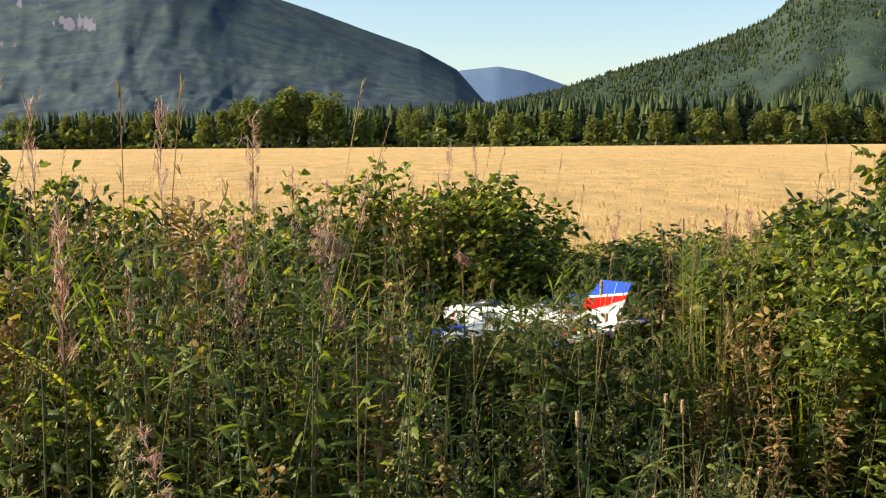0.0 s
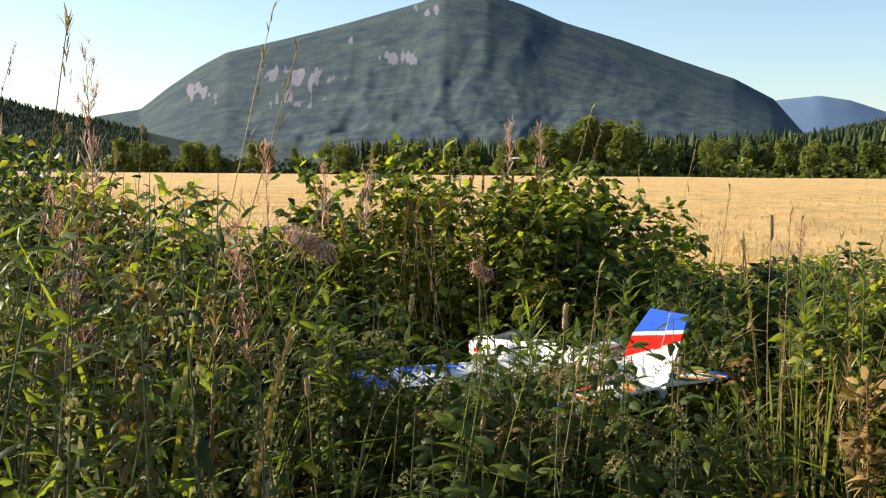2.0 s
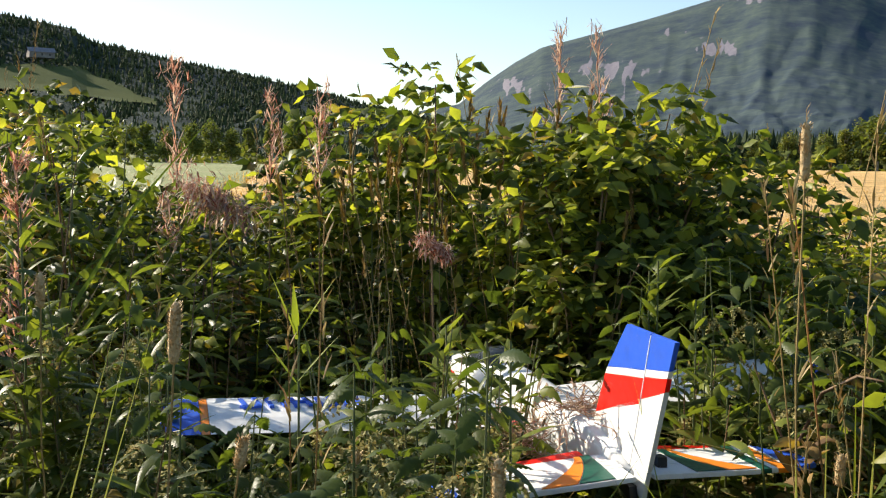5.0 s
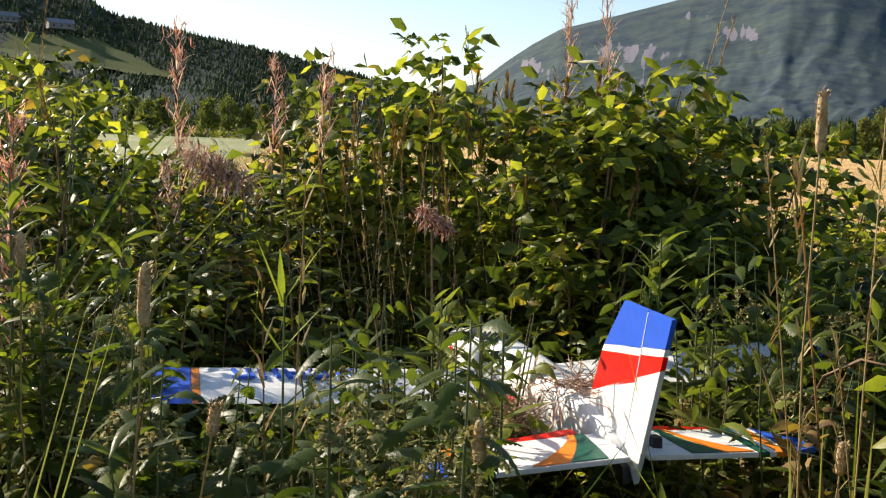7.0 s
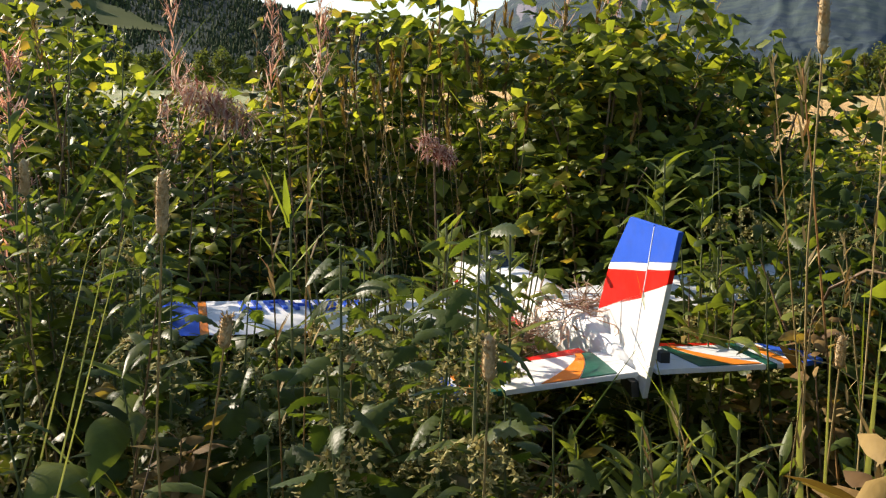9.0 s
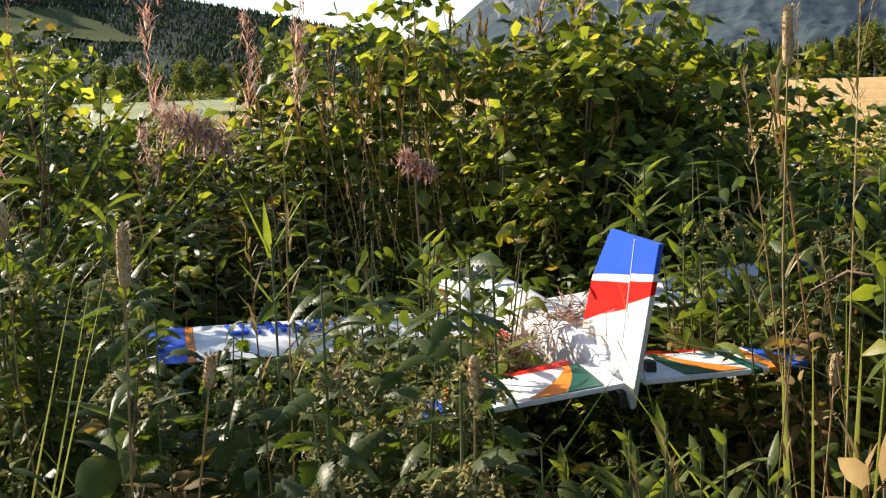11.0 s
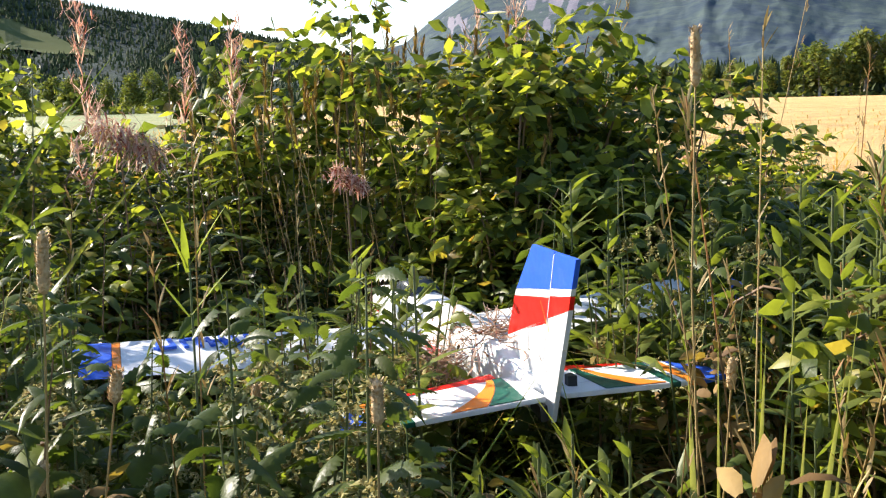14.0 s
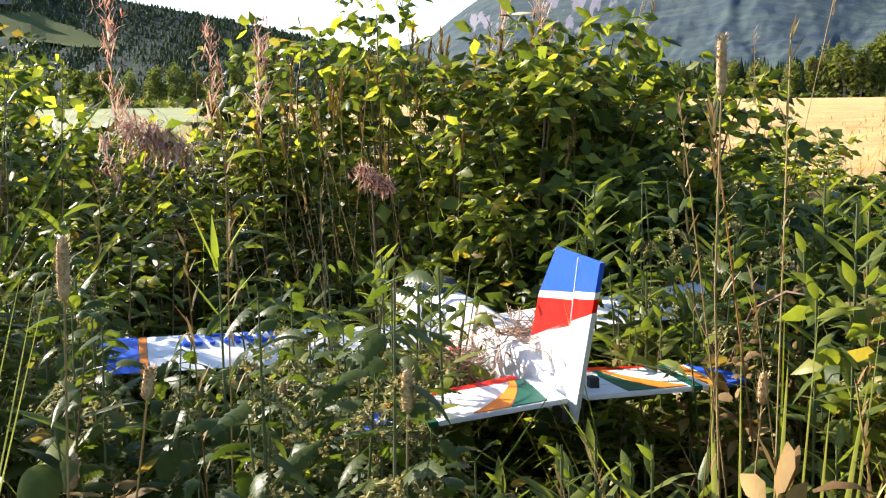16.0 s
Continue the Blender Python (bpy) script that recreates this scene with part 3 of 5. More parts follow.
def undergrowth():
    """The shaded scrub between the trunks."""
    rng = random.Random(77)
    s = Soup()
    for _ in range(9000):
        az = rng.uniform(-32, 62)
        d = rng.uniform(156, 172)
        x, y = heading(az, d)
        y = max(y, 154) if az < 40 else y
        p = Vector((x, y, rng.uniform(0.1, 3.4) * (0.6 + 0.4 * math.sin(az * 1.3))))
        s.leaf(p, Vector((rng.gauss(0, 1), rng.gauss(0, 1), rng.gauss(0.2, 0.6))), rng.uniform(0.6, 1.2), rng.uniform(0.5, 0.9), 0.4, 0.2, n=2, shape=(0.4, 1.0, 0.1), roll=rng.uniform(-1, 1))
    tagged(new("undergrowth", s.mesh("undergrowth", CROWN)), "dark leafy scrub between the far trees", "scrub", kind="stuff")


undergrowth()


# ---- the crashed model aeroplane ----
def prism(name, pts, thick, mat, axis="y", centre=0.0, taper=1.0):
    """A thin slab with rounded-off rim from an outline of (a, b) pairs; axis: its thin direction."""
    bm = bmesh.new()
    rims = []
    cx, cy = sum(p[0] for p in pts) / len(pts), sum(p[1] for p in pts) / len(pts)
    for off, sc in ((-0.5, 0.985), (-0.28, 1.0), (0.28, 1.0), (0.5, 0.985)):
        ring = []
        for a, b in pts:
            a2, b2, t = cx + (a - cx) * sc, cy + (b - cy) * sc, centre + off * thick
            ring.append(bm.verts.new((a2, t, b2) if axis == "y" else (a2, b2, t)))
        rims.append(ring)
    n = len(pts)
    for lo, hi in zip(rims, rims[1:]):
        for i in range(n):
            bm.faces.new((lo[i], lo[(i + 1) % n], hi[(i + 1) % n], hi[i]))
    bm.faces.new(rims[0][::-1])
    bm.faces.new(rims[-1])
    bmesh.ops.recalc_face_normals(bm, faces=bm.faces[:])
    me = bpy.data.meshes.new(name)
    bm.to_mesh(me)
    bm.free()
    me.materials.append(mat)
    return me


def lofted(name, sections, mat, sides=16, power=4.0):
    """Rounded-box hull through sections (x, half width, low z, high z)."""
    s = Soup()
    for x, w, lo, hi in sections:
        for k in range(sides):
            g = 2 * math.pi * k / sides
            c, d = math.cos(g), math.sin(g)
            r = (abs(c) ** power + abs(d) ** power) ** (-1 / power)
            s.v.append(Vector((x, w * c * r, (lo + hi) / 2 + (hi - lo) / 2 * d * r)))
    n = len(sections)
    for i in range(n - 1):
        for k in range(sides):
            a, b = i * sides + k, i * sides + (k + 1) % sides
            s.f.append((a, b, b + sides, a + sides))
    s.f += [tuple(range(sides)), tuple((n - 1) * sides + k for k in reversed(range(sides)))]
    s.s = [0] * len(s.f)
    me = s.mesh(name, mat)
    bm = bmesh.new()
    bm.from_mesh(me)
    bmesh.ops.recalc_face_normals(bm, faces=bm.faces[:])
    bm.to_mesh(me)
    bm.free()
    return me


PLANE_AT, PLANE_F, PLANE_L = Vector((0.853, 5.177, 0.619)), Vector((-0.757, 0.654, 0.0)), Vector((-0.654, -0.757, -0.03))


def aeroplane():
    root = new("model_aeroplane")
    f = PLANE_F.normalized()
    u = f.cross(PLANE_L).normalized()
    l = u.cross(f)
    root.matrix_world = Matrix(((f.x, l.x, u.x, PLANE_AT.x), (f.y, l.y, u.y, PLANE_AT.y), (f.z, l.z, u.z, PLANE_AT.z), (0, 0, 0, 1)))
    tagged(root, "crashed white model aeroplane with red, blue and orange trim", "model aeroplane")
    # fin and rudder, colour field by colour field
    def edge_te(z):
        return lerp_table([(0, 0.0), (0.31, -0.125)], z)

    def edge_le(z):
        return lerp_table([(0.04, 0.235), (0.116, 0.194), (0.205, 0.147), (0.30, 0.058)], z)

    hx = lambda z: 0.062 - 0.33 * z
    def field(name, zt0, zl0, zt1, zl1, mat, thick=0.009):
        """Both halves of a band between its lower and upper edge (heights at the trailing and leading edge)."""
        def zz(x, a, b):
            return a + (b - a) * (x + 0.10) / 0.27
        for nm, fore in (("rudder_" + name, False), ("fin_" + name, True)):
            zm0, zm1 = zz(hx(0.15), zt0, zl0), zz(hx(0.25), zt1, zl1)
            if fore:
                pts = [(hx(zm0) + 0.0012, zm0), (edge_le(zl0), zl0), (edge_le(zl1), zl1), (hx(zm1) + 0.0012, zm1)]
            else:
                pts = [(edge_te(zt0), zt0), (hx(zm0) - 0.0012, zm0), (hx(zm1) - 0.0012, zm1), (edge_te(zt1), zt1)]
            part(nm, prism(nm, pts, thick, mat), root)

    field("white_panel", 0.062, 0.046, 0.212, 0.114, WHITE)
    field("red_panel", 0.213, 0.115, 0.236, 0.196, RED)
    field("white_band", 0.237, 0.197, 0.249, 0.210, WHITE)
    field("blue_tip", 0.250, 0.211, 0.300, 0.302, BLUE)
    part("rudder_foot", prism("rudder_foot", [(0.0, 0.0), (0.040, 0.042), (0.040, 0.060), (-0.024, 0.061)], 0.009, WHITE), root)
    part("fin_hinge", prism("fin_hinge", [(hx(0.06) - 0.001, 0.06), (hx(0.06) + 0.001, 0.06), (hx(0.298) + 0.001, 0.298), (hx(0.298) - 0.001, 0.298)], 0.0104, HINGE), root)
    # tailplane: bands along the span, split at the elevator hinge
    zt = 0.048

    def le(y):
        return 0.178 - 0.16 * abs(y) if abs(y) < 0.30 else 0.130 - 1.5 * (abs(y) - 0.30)

    def te(y):
        return -0.012 + (0.35 * max(0.0, abs(y) - 0.29))

    def askew(me):
        """The tailplane was knocked out of square in the crash."""
        for v in me.vertices:
            v.co.y *= 1.10 if v.co.y > 0 else 0.95
            v.co.x, v.co.z = v.co.x + 0.07 * v.co.y, v.co.z - (0.07 if v.co.y > 0 else 0.02) * abs(v.co.y)
        return me

    def band(name, sgn, y0, y1, skew, mat, x_from=None, x_to=None, up=0.0):
        y0, y1 = sgn * y0, sgn * y1
        xa0, xa1 = (te(y0) if x_from is None else x_from), (te(y1) if x_from is None else x_from)
        xb0, xb1 = (le(y0) if x_to is None else x_to), (le(y1) if x_to is None else x_to)
        pts = [(xa0, y0), (xb0, y0 + sgn * skew), (xb1, y1 + sgn * skew), (xa1, y1)]
        part(name, askew(prism(name, pts, 0.009, mat, "z", zt + up)), root)

    for sgn, side in ((-1, "right"), (1, "left")):
        band("elevator", sgn, 0.016, 0.222, 0, WHITE, None, 0.045)
        band("tailplane", sgn, 0.012, 0.222, 0, WHITE, 0.047, 0.132)
        band("leading_edge", sgn, 0.045, 0.222, 0, RED, 0.133, None)
        band("green_stripe", sgn, 0.2225, 0.243, 0, GREEN)
        band("white_stripe", sgn, 0.2435, 0.256, 0, WHITE)
        band("orange_stripe", sgn, 0.2565, 0.279, 0, ORANGE)
        band("pinstripe", sgn, 0.2795, 0.286, 0, WHITE)
        band("blue_tip", sgn, 0.2865, 0.345, 0, BLUE)
    # curved orange and green swoosh over the left half, thin film proud of the surface
    def swoosh(name, lo0, lo1, hi0, hi1, mat, sgn):
        """A band that widens from the leading edge (lo0 to hi0 off the middle) to the trailing edge (lo1 to hi1)."""
        pts = []
        for k in range(9):
            e = k / 8
            pts.append((0.132 - 0.140 * e, sgn * (hi0 + (hi1 - hi0) * e ** 1.5)))
        for k in range(8, -1, -1):
            e = k / 8
            pts.append((0.132 - 0.140 * e, sgn * (lo0 + (lo1 - lo0) * e ** 1.5)))
        part(name, askew(prism(name, pts, 0.0016, mat, "z", zt + 0.0058)), root)

    for sgn, inward in ((-1, 0.0), (1, 0.050)):
        swoosh("orange_swoosh", 0.106 - inward, 0.158 - inward, 0.116 - inward, 0.216 - inward, ORANGE, sgn)
        swoosh("green_swoosh", 0.090 - inward, 0.098 - inward, 0.105 - inward, 0.156 - inward, GREEN, sgn)
    # hull
    hull = [(0.03, 0.008, 0.020, 0.050), (0.10, 0.022, 0.000, 0.072), (0.20, 0.034, -0.016, 0.096), (0.40, 0.044, -0.036, 0.100), (0.58, 0.050, -0.045, 0.104),
            (0.80, 0.052, -0.048, 0.100), (0.98, 0.050, -0.045, 0.078), (1.10, 0.046, -0.036, 0.062), (1.14, 0.034, -0.024, 0.048)]
    hull_ob = part("fuselage", lofted("fuselage", hull, WHITE), root)
    for sgn in (-1, 1):
        pts = [(0.12, 0.018), (0.55, 0.000), (1.08, 0.004), (1.08, 0.022), (0.55, 0.022), (0.12, 0.030)]
        st = Soup()
        for a, b in pts:
            w = lerp_table([(x, w) for x, w, _, _ in hull], a)
            st.v.append(Vector((a, sgn * (w + 0.0012), b)))
        st.f, st.s = [(0, 1, 4, 5), (1, 2, 3, 4)], [0, 0]
        part("side_stripe", st.mesh("side_stripe", RED, smooth=False), hull_ob, "red stripe along the hull")
    part("windscreen", lofted("windscreen", [(0.74, 0.034, 0.08, 0.118), (0.82, 0.040, 0.075, 0.128), (0.92, 0.036, 0.06, 0.100), (0.97, 0.030, 0.05, 0.084)], GLASSY), root, "smoked dark windscreen")
    part("pushrod_horn", prism("pushrod_horn", [(0.05, 0.02), (0.085, 0.02), (0.07, 0.05), (0.055, 0.05)], 0.006, BLACK, "y", -0.03), root, "black control horn")
    part("tail_wheel_bracket", prism("tail_wheel_bracket", [(0.01, 0.0), (0.06, 0.012), (0.055, 0.03), (0.015, 0.026)], 0.014, BLACK, "y", 0.012), root, "black tail wheel bracket")
    part("elevator_horn", prism("elevator_horn", [(0.02, -0.055), (0.045, -0.055), (0.04, -0.04), (0.025, -0.04)], 0.02, BLACK, "z", zt + 0.012), root, "black control horn")
    # wing panels with an aerofoil section
    def wing(sgn, y0, y1, mat, name, twist=0.0):
        s = Soup()
        prof = [(1.0, 0.0), (0.75, 0.062), (0.45, 0.10), (0.2, 0.098), (0.06, 0.062), (0.0, 0.01), (0.08, -0.025), (0.45, -0.03), (0.8, -0.015)]
        for y in (y0, (y0 + y1) / 2, y1):
            c = 0.27
            for a, b in prof:
                s.v.append(Vector((0.83 - a * c, sgn * y, -0.006 + b * c + 0.055 * y)))
        n = len(prof)
        for i in range(2):
            for k in range(n):
                a, b = i * n + k, i * n + (k + 1) % n
                s.f.append((a, b, b + n, a + n) if sgn > 0 else (b, a, a + n, b + n))
        s.f += [tuple(range(n)), tuple(2 * n + k for k in reversed(range(n)))]
        s.s = [0] * len(s.f)
        return part(name, s.mesh(name, mat, smooth=False), root)

    for sgn in (-1, 1):
        panel = wing(sgn, 0.0, 0.70, WHITE, "wing_panel")
        wing(sgn, 0.701, 0.718, ORANGE, "wing_stripe")
        wing(sgn, 0.719, 0.80, BLUE, "wing_tip")
        for k in range(5 if sgn > 0 else 0):             # strokes of unreadable lettering
            y = 0.36 + 0.056 * k
            zb = -0.006 + 0.055 * y + 0.098 * 0.27 + 0.0035
            for x0, x1, ya, yb in ((0.675, 0.755, 0.0, 0.010), (0.675, 0.755, 0.030, 0.040), ((0.742, 0.757, 0.0, 0.04), (0.672, 0.687, 0.0, 0.04), (0.708, 0.722, 0.0, 0.04))[k % 3]):
                stroke = [(x0, sgn * (y + ya)), (x1, sgn * (y + ya + 0.008)), (x1, sgn * (y + yb + 0.008)), (x0, sgn * (y + yb))]
                part("lettering_stroke", prism("lettering_stroke", stroke, 0.006, BLUE, "z", zb), panel, "blue stroke of lettering")
    return root


aeroplane()


# ---- weeds: one function for each kind ----
def nettle(seed, h=0.8, bloom=True):
    """Upright stem, crossed pairs of toothed leaves, hanging pale flower strings."""
    rng = random.Random(seed)
    root = new("nettle")
    st, lf, fl = Soup(), Soup(), Soup()
    bend = Vector((rng.uniform(-0.08, 0.08), rng.uniform(-0.08, 0.08), 0))
    at = lambda s: Vector((0, 0, h * s)) + bend * s * s
    st.tube([at(k / 5) for k in range(6)], [0.004, 0.0038, 0.0034, 0.003, 0.0024, 0.001], 5)
    turn = rng.uniform(0, 3)
    n = max(7, int(h / 0.068))
    for i in range(n):
        s = 0.12 + 0.86 * i / (n - 1)
        big = 0.088 * (1.0 - 0.55 * max(0, s - 0.35) / 0.65) * (0.7 + 0.3 * min(1, s * 3))
        for q in (0, math.pi):
            a = turn + i * math.pi / 2 + q + rng.uniform(-0.25, 0.25)
            out = Vector((math.cos(a), math.sin(a), rng.uniform(-0.55, 0.65)))
            b = at(s) + out * 0.022
            lf.leaf(b, out, big * rng.uniform(0.7, 1.2), big * rng.uniform(0.38, 0.55), rng.uniform(0.3, 1.9), rng.uniform(0.2, 0.6), n=7,
                    shape=(0.25, 0.95, 0.70, 0.88, 0.52, 0.58, 0.24, 0.02), roll=rng.uniform(-0.9, 0.9))
            if bloom and 0.45 < s < 0.9:
                for _ in range(3):
                    p = at(s) + out * 0.01
                    d = Vector((math.cos(a + rng.uniform(-1, 1)), math.sin(a + rng.uniform(-1, 1)), -0.2))
                    for k in range(5):
                        p = p + d * 0.009 + Vector((0, 0, -0.004 * k))
                        fl.leaf(p, Vector((rng.gauss(0, 1), rng.gauss(0, 1), rng.gauss(0, 1))), 0.013, 0.011, 0, 0.2, n=1, shape=(1, 0.3))
    part("stem", st.mesh("stem", STEM), root)
    part("foliage", lf.mesh("foliage", NETTLE), root)
    if bloom:
        tagged(part("inflorescence", fl.mesh("inflorescence", BLOOM), root, "pale yellowish flower strings"), kind="stuff")
    tagged(root, "green stinging nettle with toothed leaves and pale flowers", "nettle", group="weeds of the ditch")
    return root, h


def willowherb(seed, h=1.2, fluffy=True, bare_from=0.66):
    """Tall reddish stem, narrow leaves all round, seed pods and pinkish fluff at the top."""
    rng = random.Random(seed)
    root = new("willowherb")
    st, lf, fl = Soup(), Soup(), Soup()
    bend = Vector((rng.uniform(-0.12, 0.12), rng.uniform(-0.12, 0.12), 0))
    at = lambda s: Vector((0, 0, h * s)) + bend * s * s
    st.tube([at(k / 5) for k in range(6)], [0.0045, 0.004, 0.0036, 0.003, 0.002, 0.0008], 5)
    top = bare_from if fluffy else 0.97
    n = int(h * 52)
    for i in range(n):
        s = 0.08 + (top - 0.08) * i / n
        a = i * 2.4 + rng.uniform(-0.3, 0.3)
        out = Vector((math.cos(a), math.sin(a), rng.uniform(0.0, 0.75)))
        L = 0.115 * rng.uniform(0.7, 1.15) * (1 - 0.45 * max(0, s / top - 0.6))
        lf.leaf(at(s), out, L, L * rng.uniform(0.16, 0.22), rng.uniform(0.3, 1.3), 0.3, n=4, shape=(0.2, 0.9, 1.0, 0.55, 0.03), roll=rng.uniform(-0.5, 0.5))
    if fluffy:
        for i in range(int(h * 60 * (1 if bare_from < 0.7 else 0.5))):
            s = top + (1 - top) * rng.random()
            a = rng.uniform(0, 6.28)
            out = Vector((math.cos(a), math.sin(a), rng.uniform(0.5, 1.4)))
            L = rng.uniform(0.04, 0.085) * (1.25 - 0.6 * (s - top) / (1 - top))
            fl.leaf(at(s), out, L, 0.0046, rng.uniform(-0.2, 0.9), 0.3, n=3, shape=(0.6, 1, 1, 0.2))
            if rng.random() < 0.75:
                tip = at(s) + out.normalized() * L * rng.uniform(0.3, 1)
                for _ in range(7):
                    fl.leaf(tip, Vector((rng.gauss(0, 1), rng.gauss(0, 1), rng.gauss(0, 1))), rng.uniform(0.014, 0.032), 0.0032, rng.uniform(-0.8, 0.8), 0, n=2, shape=(0.6, 1, 0.4))
    part("stem", st.mesh("stem", REDSTEM), root)
    part("foliage", lf.mesh("foliage", HERB), root)
    if fluffy:
        part("seed_spire", fl.mesh("seed_spire", FLUFF), root, "pinkish brown spire of fluffy seed pods")
        tagged(root, "tall willowherb gone to pinkish brown fluffy seed", "willowherb", group="weeds of the ditch")
    else:
        tagged(root, "leafy green willowherb with narrow pointed leaves", "willowherb", group="weeds of the ditch")
    return root, h


def bramble(seed, h=1.1, mat=None, leafy=1.0, name="raspberry_bush", label="leafy raspberry bush with bright green leaflets"):
    """Arching canes that carry leaves of three to five leaflets."""
    rng = random.Random(seed)
    root = new(name)
    st, lf = Soup(), Soup()
    for c in range(5):
        a = rng.uniform(0, 6.28)
        hh = h * rng.uniform(0.6, 1.0)
        reach = rng.uniform(0.08, 0.34)
        pts = [Vector((math.cos(a) * reach * (k / 6) ** 1.6, math.sin(a) * reach * (k / 6) ** 1.6, hh * math.sin(k / 6 * 1.75) / 0.984)) for k in range(7)]
        st.tube(pts, [0.005, 0.0045, 0.004, 0.0034, 0.0028, 0.002, 0.001], 4)
        for i in range(int(58 * leafy * hh)):
            s = (0.12 + 0.88 * rng.random() ** 0.8) * 5.999
            k = int(s)
            p = pts[k].lerp(pts[k + 1], s - k)
            g = rng.uniform(0, 6.28)
            out = Vector((math.cos(g), math.sin(g), rng.uniform(-0.1, 0.9))).normalized()
            e = p + out * rng.uniform(0.03, 0.13)
            side = out.cross(Vector((0, 0, 1))).normalized()
            L = rng.uniform(0.024, 0.054)
            for w, k2 in ((out, 1.2), (out * 0.3 + side, 0.95), (out * 0.3 - side, 0.95)):
                lf.leaf(e, w + Vector((0, 0, rng.uniform(-0.6, 0.3))), L * k2, L * k2 * rng.uniform(0.42, 0.70), rng.uniform(0.2, 1.9), rng.uniform(0.15, 0.6), n=2,
                        shape=(0.35, 1.0, 0.03), roll=rng.uniform(-1.3, 1.3))
    part("cane", st.mesh("cane", REDSTEM), root)
    part("foliage", lf.mesh("foliage", mat or BERRY), root)
    tagged(root, label, "bush", group="bushes by the ditch")
    return root, h


def tussock(seed, h=0.7, dry=0.25, blades=46):
    """A tuft of arching grass blades with some seeding straws."""
    rng = random.Random(seed)
    root = new("grass_tussock")
    g, d = Soup(), Soup()
    for i in range(blades):
        a, r = rng.uniform(0, 6.28), rng.uniform(0, 0.07)
        base = Vector((math.cos(a) * r, math.sin(a) * r, 0))
        L = h * rng.uniform(0.55, 1.15)
        lean = rng.uniform(0.08, 0.55)
        way = Vector((math.cos(a) * lean, math.sin(a) * lean, 1))
        (d if rng.random() < dry * 0.5 else g).leaf(base, way, L, rng.uniform(0.006, 0.013), rng.uniform(0.5, 2.4), 0.35, n=6, shape=(0.7, 0.95, 1.0, 0.95, 0.75, 0.45, 0.03), roll=rng.uniform(-0.8, 0.8))
    for i in range(2 + seed % 2):
        a = rng.uniform(0, 6.28)
        lean = Vector((math.cos(a), math.sin(a), 0)) * rng.uniform(0.03, 0.22)
        L = h * rng.uniform(1.0, 1.4)
        tip = lean + Vector((0, 0, L))
        d.tube([Vector((0, 0, 0)), lean * 0.35 + Vector((0, 0, L * 0.55)), tip], [0.0016, 0.0013, 0.0008], 3)
        for k in range(16):
            s = rng.uniform(0.8, 1.0)
            g2 = rng.uniform(0, 6.28)
            d.leaf(tip * s, Vector((math.cos(g2) * 0.5, math.sin(g2) * 0.5, 1)), rng.uniform(0.012, 0.03), 0.003, 0.5, 0.2, n=2, shape=(0.5, 1, 0.2))
    tagged(part("blade_tuft", g.mesh("blade_tuft", BLADE), root), kind="stuff")
    tagged(part("straw_tuft", d.mesh("straw_tuft", STRAW), root, "dry straw-coloured stalks"), kind="stuff")
    tagged(root, "tuft of long green grass with dry seeding straws", "grass", group="grass of the ditch")
    return root, h


def withered(seed, h=0.8):
    """A browned seeding herb with clustered heads."""
    rng = random.Random(seed)
    root = new("withered_herb")
    s = Soup()
    at = lambda k: Vector((0.04 * math.sin(k * 2 + seed), 0.04 * math.cos(k * 3 + seed) - 0.04, h * k))
    st = Soup()
    st.tube([at(k / 5) for k in range(6)], [0.004, 0.004, 0.0035, 0.003, 0.002, 0.001], 5)
    part("stem", st.mesh("stem", REDSTEM), root)
    for i in range(170):
        k = rng.uniform(0.35, 1.0)
        a = rng.uniform(0, 6.28)
        out = Vector((math.cos(a), math.sin(a), rng.uniform(-0.2, 0.8)))
        s.leaf(at(k) + out * rng.uniform(0, 0.03), out, rng.uniform(0.018, 0.05), rng.uniform(0.008, 0.02), rng.uniform(0.2, 1.5), 0.3, n=3, shape=(0.4, 1, 0.8, 0.1), roll=rng.uniform(-1, 1))
    tagged(part("seed_tuft", s.mesh("seed_tuft", DRYHERB), root), kind="stuff")
    tagged(root, "brown withered herb with clustered seed heads", "herb", group="weeds of the ditch")
    return root, h


